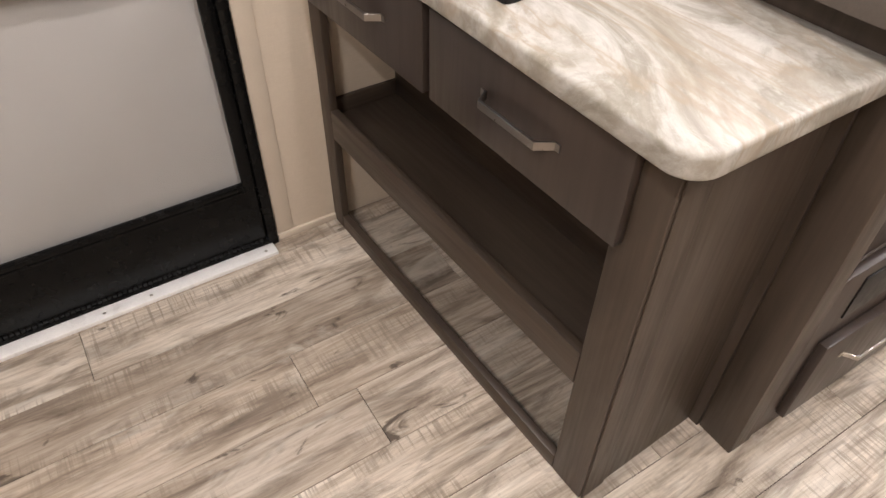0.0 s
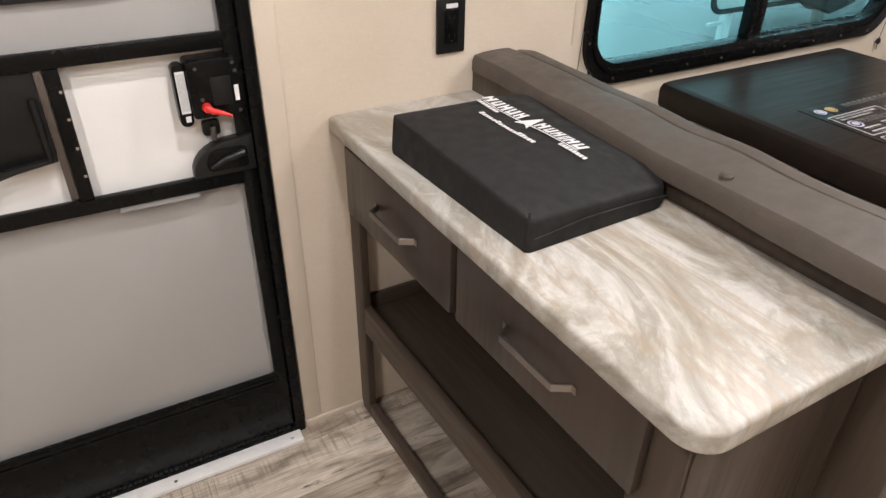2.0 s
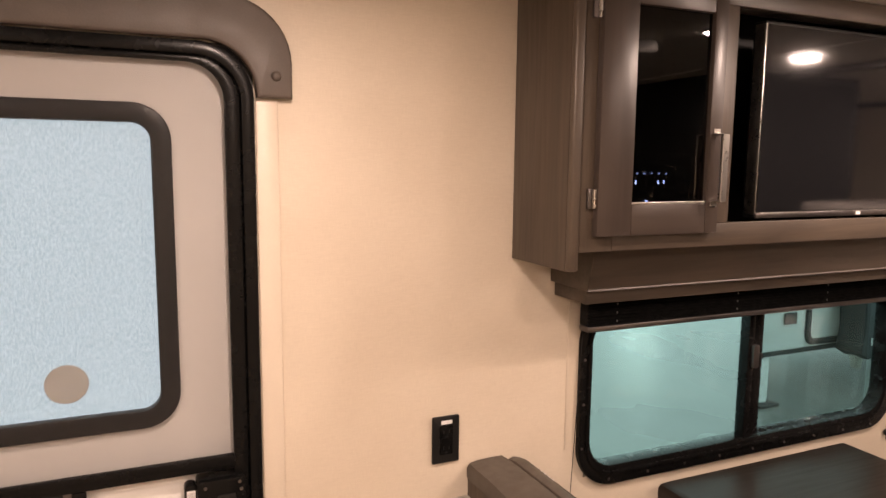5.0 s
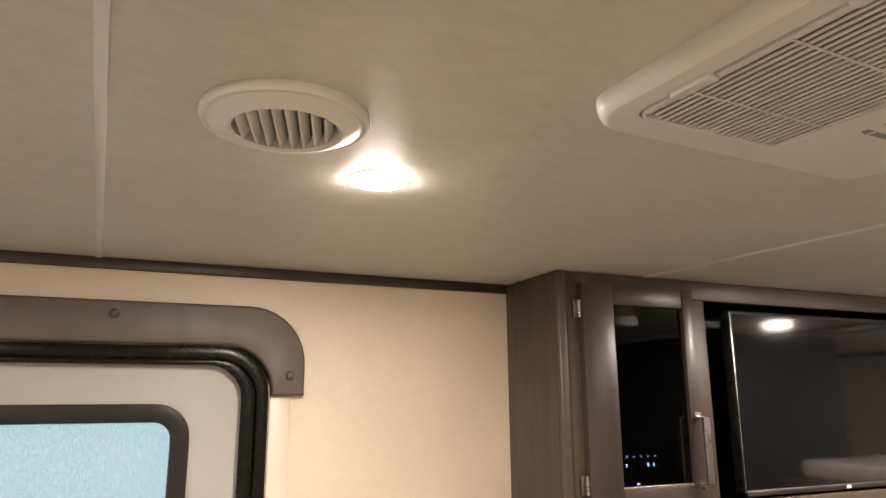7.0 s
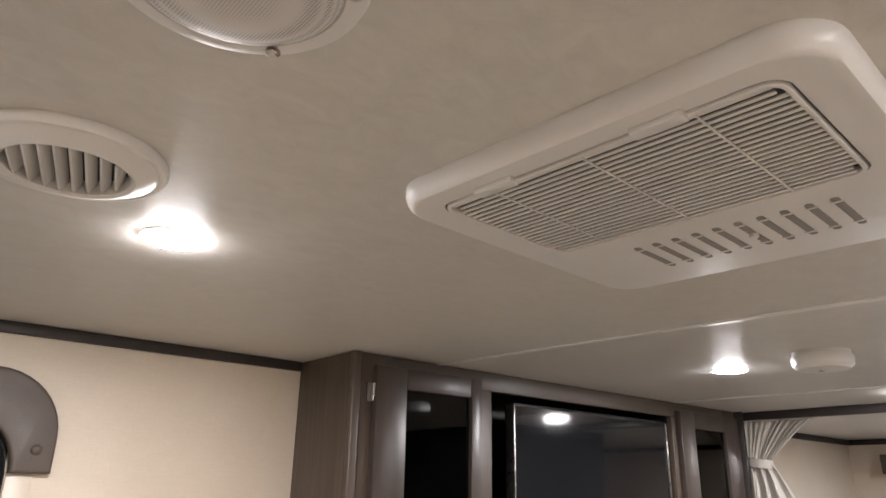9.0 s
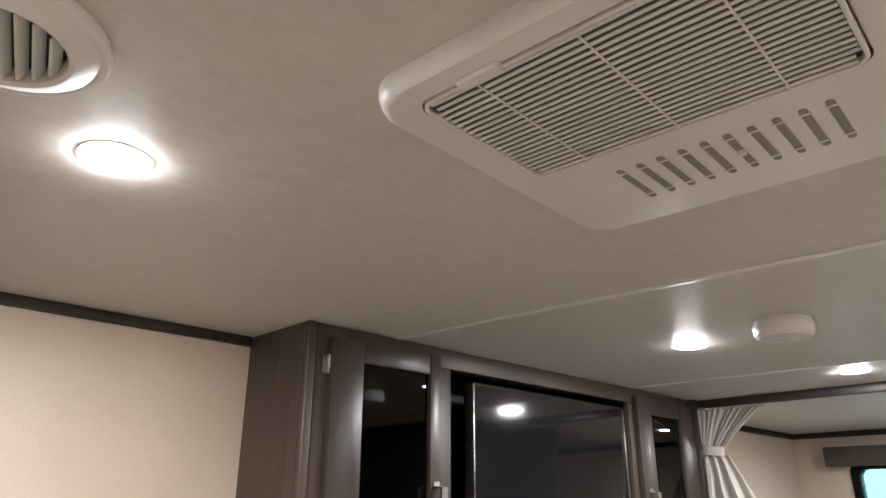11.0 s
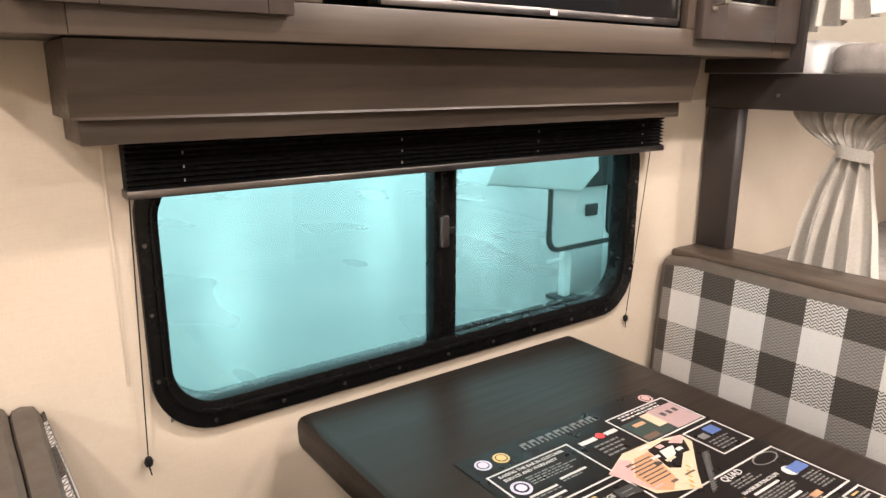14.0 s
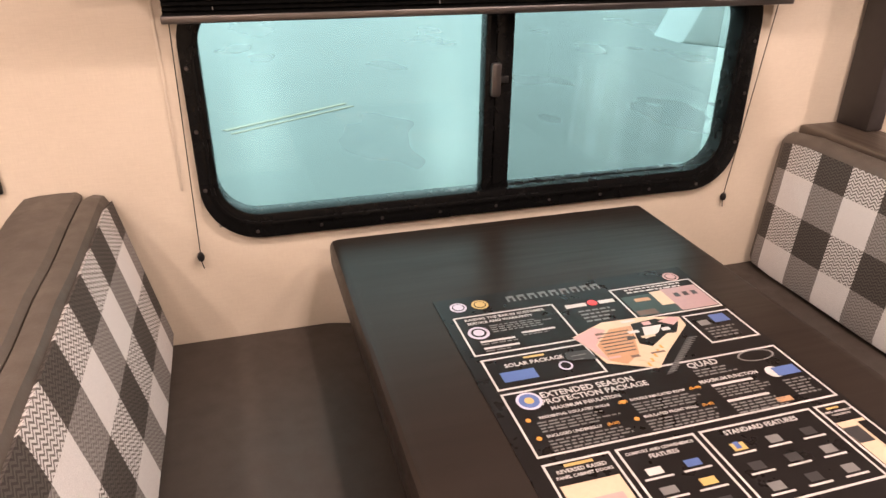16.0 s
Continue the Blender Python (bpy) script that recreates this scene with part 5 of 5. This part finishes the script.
tied_curtain("bunk_curtain", "natural linen curtain tied back below the bunk rail", 2.985, 1.356, 1.255, 0.905, (1.300, 0.925), (1.168, 1.088), (1.252, 1.025))


def bunk_window():
    w = thing("window_2", XE, 0.9, EZ0, "black-framed bunk window with teal-tinted pane", "window", kind="structure")
    part("window_frame", ring(rrect(EY0 - 0.025, EY1 + 0.025, EZ0 - 0.025, EZ1 + 0.025, 0.06, 8), rrect(EY0 + 0.02, EY1 - 0.02, EZ0 + 0.02, EZ1 - 0.02, 0.04, 8), XE - 0.014, XE + T, "x", 0.004), BLACKMETAL, w)
    p = part("pane", box(XE + 0.02, XE + 0.024, EY0 + 0.01, EY1 - 0.01, EZ0 + 0.01, EZ1 - 0.01, 0), TINT, w)
    p.visible_shadow = False
    solo("window_pelmet", box(XE - 0.09, XE - 0.0125, 0.45, 1.335, 1.895, 1.995, 0.006), SUEDE, "grey-brown padded pelmet over the bunk window", "valance")


bunk_window()

# no lamp is known here; this puck is added to brighten the lower bunk
bunk_fill = copy_thing(first, pose(3.50, 0.70, 1.3945))
tagged(bunk_fill, "unseen warm-white puck light added under the upper bunk as fill")

# tall black block across the aisle, kind unknown, placed for its dark reflection in the screen
pt = thing("pantry_cabinet", 3.0, -0.6, 0, "dark full-height cabinet across the aisle, known only from its reflection", "cabinet")
part("body", box(2.68, 3.43, YS + 0.002, 0.28, 0, ZC - 0.002, 0.003), BLACK, pt)
part("cabinet_door", box(2.70, 3.41, 0.2805, 0.299, 0.10, ZC - 0.04, 0.003), SHADEBLACK, pt)


# ---- poster on the table ----
def poster():
    z = 0.8108
    x0, x1, y0, y1 = 1.741, 2.237, 0.562, 1.150
    p = thing("feature_poster", (x0 + x1) / 2, (y0 + y1) / 2, z, "glossy black feature poster lying on the dinette table", "poster", rz=0.3)
    sheet_ob = part("board", box(x0, x1, y0, y1, z, z + 0.0012, 0), PBLACK, p)
    W, H = x1 - x0, y1 - y0
    top = z + 0.0013

    def q(a0, a1, b0, b1, mat, name, h=0.0, parent=sheet_ob):
        """A printed patch: a from the left edge, b from the far edge, both in parts of the sheet."""
        return part(name, box(x0 + W * a0, x0 + W * a1, y1 - H * b1, y1 - H * b0, top + h, top + h + 0.0002, 0), mat, parent)

    def say(text, a, b, size, mat=PWHITE, h=0.0004):
        bm = words(text, size, size * 0.012)
        bm.transform(Matrix.Translation((x0 + W * a, y1 - H * b, top + h)))
        part("lettering", bm, mat, sheet_ob, "printed words")

    def lines(a0, a1, b0, n, step=0.0105, mat=PGREY, seed=1):
        rnd = random.Random(seed)
        bits = []
        for k in range(n):
            a, e = a0, a1 - (a1 - a0) * rnd.uniform(0.0, 0.3)
            while a < e - 0.006:
                w = min(rnd.uniform(0.010, 0.032), e - a)
                b = b0 + step * k
                bits.append(box(x0 + W * a, x0 + W * (a + w), y1 - H * (b + step * 0.42), y1 - H * b, top, top + 0.0002, 0))
                a += w + 0.006
        part("small_print", merged(*bits), mat, sheet_ob, "lines of small print")

    def outline(a0, a1, b0, b1, t=0.0065):
        tb = t * W / H
        part("panel_border", merged(*[box(x0 + W * c0, x0 + W * c1, y1 - H * d1, y1 - H * d0, top, top + 0.0003, 0) for c0, c1, d0, d1 in
             ((a0, a1, b0, b0 + tb), (a0, a1, b1 - tb, b1), (a0, a0 + t, b0 + tb, b1 - tb), (a1 - t, a1, b0 + tb, b1 - tb))]), PWHITE, sheet_ob, "white printed border")

    def disc(a, b, r, mat, h=0.0004):
        part("badge", lathe(((r, top + h), (r, top + h + 0.0003), (0, top + h + 0.0003)), x0 + W * a, y1 - H * b, 28), mat, sheet_ob, "round printed badge")

    # header strip
    for k, w in enumerate((3, 3, 3, 3, 3, 3, 3, 3, 3)):
        q(0.26 + 0.042 * k, 0.29 + 0.042 * k, 0.030, 0.042, PGREY, "printed_mark")
        q(0.26 + 0.042 * k, 0.268 + 0.042 * k, 0.030, 0.062, PGREY, "printed_mark")
        q(0.282 + 0.042 * k, 0.29 + 0.042 * k, 0.044, 0.062, PGREY, "printed_mark")
    for a, mt in ((0.075, PSILVER), (0.155, PGOLD), (0.925, PPINK)):
        disc(a, 0.055, 0.015, mt)
        disc(a, 0.055, 0.011, PDARK, 0.0007)
        disc(a, 0.055, 0.009, mt, 0.0010)
    # row one
    outline(0.035, 0.405, 0.108, 0.305)
    say("RAISING THE BAR IN CUSTOMER", 0.215, 0.130, 0.0098)
    say("SERVICE AND WARRANTY", 0.190, 0.150, 0.0098)
    lines(0.14, 0.385, 0.170, 4, seed=2)
    disc(0.092, 0.200, 0.018, PSILVER)
    disc(0.092, 0.200, 0.013, PDARK, 0.0007)
    disc(0.092, 0.200, 0.009, PSILVER, 0.0010)
    for a, bb, sd in ((0.08, 0.240, 21), (0.23, 0.225, 22), (0.08, 0.272, 23)):
        q(a, a + 0.12, bb, bb + 0.008, PWHITE, "print_line")
        lines(a, a + 0.13, bb + 0.014, 1, seed=sd)
    q(0.44, 0.52, 0.128, 0.146, PWHITE, "printed_mark")
    disc(0.545, 0.135, 0.009, PRED)
    q(0.57, 0.63, 0.128, 0.146, PWHITE, "printed_mark")
    lines(0.47, 0.60, 0.168, 4, 0.018, PGREY, 3)
    outline(0.645, 0.985, 0.080, 0.255)
    lines(0.70, 0.93, 0.092, 2, 0.016, PWHITE, 31)
    q(0.66, 0.83, 0.132, 0.245, PTEAL, "photo_patch")
    q(0.83, 0.975, 0.118, 0.245, PLILAC, "photo_patch")
    q(0.70, 0.76, 0.150, 0.168, PTAN, "photo_patch", 0.0003)
    q(0.665, 0.74, 0.215, 0.240, PBROWN, "photo_patch", 0.0003)
    q(0.78, 0.83, 0.125, 0.205, PTAN2, "photo_patch", 0.0003)
    for k in range(3):
        q(0.86 + 0.036 * k, 0.88 + 0.036 * k, 0.150, 0.172, PDARK2, "photo_patch", 0.0004)
    # cutaway illustration as plain shapes
    for pts, mt, h in ((((0.376, 0.293), (0.511, 0.245), (0.671, 0.25), (0.788, 0.277), (0.781, 0.321), (0.629, 0.428), (0.56, 0.483), (0.472, 0.448), (0.416, 0.427), (0.40, 0.35)), PTAN2, 0.0008),
                       (((0.378, 0.295), (0.47, 0.262), (0.50, 0.285), (0.43, 0.345), (0.432, 0.425), (0.402, 0.36)), PPINK, 0.0011),
                       (((0.434, 0.347), (0.516, 0.284), (0.598, 0.283), (0.541, 0.409), (0.477, 0.445), (0.433, 0.42)), PTAN, 0.0013),
                       (((0.602, 0.275), (0.70, 0.268), (0.768, 0.300), (0.727, 0.345), (0.62, 0.40), (0.57, 0.37)), PBLACK, 0.0011),
                       (((0.629, 0.30), (0.70, 0.302), (0.665, 0.335), (0.602, 0.356)), PWHITE, 0.0016),
                       (((0.515, 0.436), (0.689, 0.346), (0.739, 0.351), (0.573, 0.461)), PTAN2, 0.0014),
                       (((0.70, 0.285), (0.755, 0.272), (0.788, 0.285), (0.74, 0.312)), PPINK, 0.0016),
                       (((0.741, 0.376), (0.766, 0.378), (0.588, 0.509), (0.561, 0.513)), PDARK2, 0.0010),
                       (((0.315, 0.353), (0.393, 0.356), (0.40, 0.401), (0.306, 0.387)), PDARK2, 0.0008)):
        part("illustration_patch", slab([(x0 + W * a, y1 - H * c) for a, c in pts], top + h, top + h + 0.0003), mt, sheet_ob, "printed cutaway shape")
    for k in range(7):
        e = 0.012 * k
        q(0.455 - 0.2 * e, 0.575 - 0.45 * e, 0.300 + e * 1.25, 0.304 + e * 1.25, PDARK2, "print_line", 0.0018)
    deck = [slab([(x0 + W * (a - 0.012), y1 - H * (b - 0.0012)), (x0 + W * (a + 0.018), y1 - H * (b - 0.0012)), (x0 + W * (a + 0.018), y1 - H * (b + 0.0012)), (x0 + W * (a - 0.012), y1 - H * (b + 0.0012))], top + 0.0015, top + 0.0017) for a, b in ((0.755 - 0.0106 * k, 0.382 + 0.0076 * k) for k in range(17))]
    part("illustration_patch", merged(*deck), PGREY, sheet_ob, "printed slats")
    for a, b, wd, ht, mt in ((0.60, 0.262, 0.05, 0.010, PWHITE), (0.655, 0.285, 0.03, 0.016, PPINK), (0.585, 0.315, 0.04, 0.012, PWHITE), (0.56, 0.34, 0.03, 0.014, PDARK2), (0.62, 0.345, 0.05, 0.010, PTAN2), (0.70, 0.325, 0.03, 0.014, PWHITE), (0.47, 0.30, 0.03, 0.010, PBROWN), (0.455, 0.41, 0.04, 0.008, PPINK), (0.52, 0.42, 0.03, 0.010, PBROWN), (0.35, 0.375, 0.05, 0.004, PGREY), (0.34, 0.392, 0.04, 0.003, PGREY), (0.60, 0.42, 0.05, 0.007, PBROWN)):
        q(a - wd / 2, a + wd / 2, b - ht / 2, b + ht / 2, mt, "illustration_patch", 0.0019)
    for k in range(5):
        q(0.535 + 0.022 * k, 0.543 + 0.022 * k, 0.455 - 0.016 * k, 0.470 - 0.016 * k, PORANGE, "print_line", 0.0018)
    # bands
    outline(0.045, 0.40, 0.325, 0.458)
    q(0.18, 0.25, 0.338, 0.346, PGOLD, "print_line")
    say("SOLAR PACKAGE", 0.205, 0.366, 0.0125)
    q(0.08, 0.19, 0.390, 0.430, PBLUE, "photo_patch")
    disc(0.29, 0.405, 0.011, PSILVER)
    disc(0.29, 0.405, 0.008, PDARK, 0.0007)
    outline(0.80, 0.985, 0.275, 0.420)
    q(0.89, 0.95, 0.290, 0.330, PBLUE, "photo_patch")
    q(0.83, 0.87, 0.310, 0.335, PGREY, "photo_patch")
    lines(0.83, 0.95, 0.350, 4, 0.014, seed=4)
    outline(0.045, 0.985, 0.472, 0.698)
    disc(0.115, 0.513, 0.019, PSILVER)
    disc(0.115, 0.513, 0.015, PBLUE, 0.0007)
    disc(0.115, 0.513, 0.007, PGOLD, 0.0010)
    say("EXTENDED SEASON", 0.305, 0.502, 0.0165)
    say("PROTECTION PACKAGE", 0.315, 0.527, 0.0155)
    say("MAXIMUM INSULATION", 0.27, 0.553, 0.0100)
    say("MAXIMUM FUNCTION", 0.735, 0.563, 0.0100)
    for a, bb, sd in ((0.07, 0.572, 5), (0.36, 0.572, 6), (0.07, 0.635, 7), (0.36, 0.635, 8)):
        disc(a + 0.010, bb + 0.006, 0.0038, PORANGE)
        lines(a + 0.03, a + 0.27, bb + 0.018, 4, 0.010, seed=sd)
    for text, a, bb, mark in (("RESIDENTIAL INSULATED WALLS", 0.07, 0.577, "(R-9)"), ("DOUBLE INSULATED ROOF", 0.36, 0.577, "(R-40)"), ("ENCLOSED UNDERBELLY", 0.07, 0.640, "(R-30)"), ("INSULATED FRONT WALL", 0.36, 0.640, "(R-40)")):
        wide = 0.0044 * len(text) / W
        say(text, a + 0.03 + wide / 2, bb, 0.0072)
        say(mark, a + 0.048 + wide + 0.012, bb, 0.0072, PORANGE)
    for bb, sd in ((0.578, 9), (0.640, 10)):
        q(0.66, 0.80, bb, bb + 0.008, PWHITE, "print_line")
        lines(0.66, 0.84, bb + 0.016, 4, 0.010, seed=sd)
    say("QUAD", 0.70, 0.495, 0.018)
    lines(0.65, 0.79, 0.515, 3, 0.011, seed=11)
    part("photo_patch", ring([(x0 + W * (0.89 + 0.065 * math.cos(k * 0.2618)), y1 - H * (0.50 + 0.024 * math.sin(k * 0.2618))) for k in range(24)], [(x0 + W * (0.89 + 0.058 * math.cos(k * 0.2618)), y1 - H * (0.50 + 0.020 * math.sin(k * 0.2618))) for k in range(24)], top + 0.0004, top + 0.0006, "z"), PGREY, sheet_ob)
    disc(0.885, 0.575, 0.013, PWHITE)
    q(0.885, 0.965, 0.560, 0.595, PBLUE, "printed_mark", 0.0008)
    lines(0.88, 0.97, 0.610, 6, 0.011, seed=12)
    q(0.80, 0.85, 0.665, 0.682, PTAN, "photo_patch")
    # lower row
    outline(0.045, 0.235, 0.718, 0.947)
    q(0.10, 0.18, 0.728, 0.736, PGOLD, "print_line")
    say("REVERSED RAISED", 0.14, 0.748, 0.0085)
    say("PANEL CABINET DOORS", 0.14, 0.764, 0.0070)
    q(0.06, 0.22, 0.785, 0.932, PTAN2, "photo_patch")
    q(0.11, 0.20, 0.83, 0.92, PPINK, "photo_patch", 0.0004)
    outline(0.25, 0.485, 0.718, 0.947)
    say("COMFORT AND CONVENIENCE", 0.367, 0.740, 0.0068)
    say("FEATURES", 0.367, 0.758, 0.0095)
    for a, bb, mt in ((0.31, 0.800, PWHITE), (0.42, 0.800, PBLUE), (0.31, 0.855, PGREY), (0.42, 0.855, PGOLD), (0.31, 0.910, PGREY), (0.42, 0.910, PDARK2)):
        q(a - 0.022, a + 0.022, bb - 0.012, bb + 0.008, mt, "photo_patch")
        q(a - 0.04, a + 0.04, bb + 0.015, bb + 0.020, PWHITE, "print_line")
    outline(0.50, 0.86, 0.718, 0.947)
    say("STANDARD FEATURES", 0.68, 0.740, 0.0115)
    for a, bb, mt in ((0.57, 0.785, PGOLD), (0.68, 0.785, PGREY), (0.79, 0.785, PDARK2), (0.57, 0.845, PDARK2), (0.68, 0.845, PDARK2), (0.79, 0.845, PGREY), (0.57, 0.905, PGREY), (0.68, 0.905, PDARK2), (0.79, 0.905, PGREY)):
        q(a - 0.020, a + 0.020, bb - 0.013, bb + 0.010, mt, "photo_patch")
        q(a - 0.035, a + 0.035, bb + 0.016, bb + 0.021, PWHITE, "print_line")
    q(0.56, 0.576, 0.770, 0.790, PBLUE, "photo_patch", 0.0004)
    outline(0.875, 0.985, 0.718, 0.947)
    q(0.905, 0.945, 0.730, 0.736, PGOLD, "print_line")
    say("1 PIECE COUNTERTOPS", 0.93, 0.746, 0.0046)
    say("THROUGHOUT", 0.93, 0.757, 0.0046)
    q(0.885, 0.975, 0.78, 0.935, PTAN2, "photo_patch")
    q(0.885, 0.935, 0.80, 0.85, PDARK2, "photo_patch", 0.0004)
    q(0.945, 0.975, 0.79, 0.90, PBLACK, "photo_patch", 0.0004)


PLILAC = paint("dusty_rose_print", (0.30, 0.20, 0.20), 0.35)
PBLACK = paint("glossy_black_print", (0.010, 0.008, 0.0075), 0.3, 0, 0.1, 10, 200, 0.02, 0.15)
PDARK, PDARK2 = PBLACK, paint("charcoal_print", (0.03, 0.028, 0.028), 0.3)
PWHITE, PGREY = paint("white_print", (0.42, 0.40, 0.385), 0.35), paint("grey_print_ink", (0.13, 0.125, 0.12), 0.35)
PSILVER, PGOLD = paint("lilac_silver_print", (0.42, 0.39, 0.47), 0.35), paint("gold_print", (0.40, 0.28, 0.10), 0.35)
PPINK, PTAN, PTAN2 = paint("pink_print", (0.40, 0.24, 0.23), 0.35), paint("terracotta_print", (0.36, 0.20, 0.11), 0.35), paint("cream_print", (0.44, 0.34, 0.24), 0.35)
PBLUE, PRED, PORANGE, PTEAL = paint("blue_print", (0.06, 0.10, 0.24), 0.35), paint("red_print", (0.50, 0.03, 0.03), 0.35), paint("orange_print", (0.50, 0.22, 0.04), 0.35), paint("teal_print", (0.020, 0.034, 0.030), 0.35)
PBROWN = paint("brown_print", (0.10, 0.06, 0.045), 0.35)
poster()


# ---- outside ----
structure("ground", box(-60, 60, -60, 60, GROUND - 0.1, GROUND, 0), CONCRETE, "polished grey concrete floor of the exhibition hall")
solo("floor_trench", merged(slab([(1.27, 7.21), (2.62, 8.00), (2.59, 8.05), (1.24, 7.26)], GROUND, GROUND + 0.006), slab([(1.33, 7.08), (2.68, 7.87), (2.66, 7.90), (1.31, 7.11)], GROUND, GROUND + 0.006)), PTAN2, "worn yellowish trench cover strip in the hall floor", "floor strip")


# high lamps of the hall, mirrored as streaks in the polished floor
def hall_lamp(x, y, z=7.0):
    h = thing("hall_lamp", x, y, z, "square white hall lamp on a slim floor-standing post, lit", "light", "hall lamps")
    part("housing", slab(rrect(x - 0.8, x + 0.8, y - 0.8, y + 0.8, 0.1, 4), z, z + 0.25, "z", 0.05), FARWHITE, h)
    part("lens", slab(rrect(x - 0.72, x + 0.72, y - 0.72, y + 0.72, 0.08, 4), z - 0.02, z - 0.001, "z"), HALLLENS, h, "glowing lens")
    part("post", tube([(x, y + 0.9, GROUND), (x, y + 0.9, z + 0.12), (x, y + 0.75, z + 0.12)], 0.06, 12), FARWHITE, h)
    return h


HALLLENS = glow("cool_white_hall_lens", (0.92, 1.0, 0.96), 12.0)
lamp = hall_lamp(9.6, 26.3)
for x, y in ((20.0, 32.4), (24.6, 28.6), (28.0, 34.4), (2.0, 30.0), (-6.0, 24.0)):
    copy_thing(lamp, pose(x, y, 7.0))


def raked(bm):
    """The trailer stands askew: its flank runs off at a slant behind its front."""
    for v in bm.verts:
        v.co.x += 1.15 * max(0.0, v.co.y - 4.5)
    return bm


def far_trailer():
    t = thing("parked_trailer", 7.0, 5.5, GROUND, "white trailer with dark nose and coupling parked in the hall", "trailer")
    part("body", raked(slab(rrect(5.30, 11.0, -0.04, 1.0, (0.12, 0.02, 0.02, 0.02), 6), 4.5, 6.6, "y", 0.03)), FARWHITE, t)
    part("body_trim", ring(rrect(5.275, 11.02, -0.065, 1.02, (0.13, 0.02, 0.02, 0.02), 6), rrect(5.315, 10.98, -0.025, 0.98, (0.11, 0.02, 0.02, 0.02), 6), 4.485, 4.51, "y"), FARDARK, t, "black edge trim")
    part("nose", raked(slab([(5.43, 0.56), (5.62, 0.50), (11.0, 0.46), (11.0, 2.6), (5.8, 2.6), (5.62, 1.4)], 4.38, 6.6, "y", 0.04)), FARDARK, t, "dark painted nose")
    part("hood", raked(slab([(4.185, 0.695), (5.169, 0.562), (5.36, 0.714), (5.264, 1.402), (4.50, 1.306)], 4.02, 4.37, "y", 0.03)), FARWHITE, t, "white side cap")
    part("hatch_trim", ring(rrect(6.02, 8.2, -0.0, 0.9, 0.10, 6), rrect(6.07, 8.15, 0.05, 0.85, 0.08, 6), 4.47, 4.498, "y"), FARDARK, t)
    part("vent", box(5.73, 5.88, 4.47, 4.497, 0.22, 0.33, 0.01), FARDARK, t)
    lg = part("landing_leg", box(5.58, 5.66, 4.56, 4.64, GROUND + 0.03, -0.042, 0.005), FARWHITE, t, "white landing leg")
    part("foot", box(5.50, 5.74, 4.48, 4.72, GROUND, GROUND + 0.03, 0.01), FARDARK, lg)
    part("crank", box(5.40, 5.575, 4.58, 4.615, -0.195, -0.165, 0.004), FARWHITE, lg)
    pin = part("pin_box", slab([(6.33, 0.50), (7.02, 0.50), (6.90, 0.26), (6.74, -0.02), (6.42, -0.09), (6.31, -0.03), (6.35, 0.20)], 4.12, 4.40, "y", 0.02), FARDARK, t, "dark coupling box with yellow sticker")
    part("pin", tube([(6.44, 4.26, -0.07), (6.44, 4.26, -0.20)], [0.06, 0.045], 16), NICKEL, pin)
    part("sticker", box(6.46, 6.58, 4.105, 4.119, 0.16, 0.21, 0.001), YELLOW, pin, "yellow sticker")
    for k in range(6):
        part("chalk_mark", box(6.42 + 0.05 * k, 6.45 + 0.05 * k, 4.105, 4.119, 0.05, 0.12 - 0.01 * (k % 3), 0.001), LABELWHITE, pin)


YELLOW = paint("yellow_green_sticker", (0.42, 0.50, 0.05), 0.5)
far_trailer()


# ---- floor planks ----
floor = solo("floor", box(XW - T, XE + T, YS - T, YN + T, -0.06, -0.004, 0), DARKTRIM, "grey-beige wood-look vinyl plank flooring", "floor", "structure")
PW, PL = 0.158, 1.22
cache = {}


def plank(x0, x1, y0, y1):
    key = (round(x1 - x0, 3), round(y1 - y0, 3))
    if key not in cache:
        g = 0.0006
        bm = box(-(x1 - x0) / 2 + g, (x1 - x0) / 2 - g, -(y1 - y0) / 2 + g, (y1 - y0) / 2 - g, -0.0040, 0.0, 0.0008, 1)
        cache[key] = finish(bm, "plank", PLANK)
    ob = new("plank", cache[key])
    ob.parent = floor
    ob.location = Vector(((x0 + x1) / 2, (y0 + y1) / 2, 0)) - floor.location


joints = {0: 0.035, 2: 0.425, 3: 0.515, 1: -0.33, 4: 0.02, -1: 0.30}
row = -1
while True:
    ya, yb = 1.454 - PW * (row + 1), 1.454 - PW * row
    if yb <= YS:
        break
    ya, yb = max(ya, YS), min(yb, YN)
    j = joints.get(row, (row * 0.437) % PL)
    x = j - PL * math.ceil((j - XW) / PL)
    while x < XE:
        a, b = max(x, XW), min(x + PL, XE)
        if b - a > 0.02:
            plank(a, b, ya, yb)
        x += PL
    row += 1
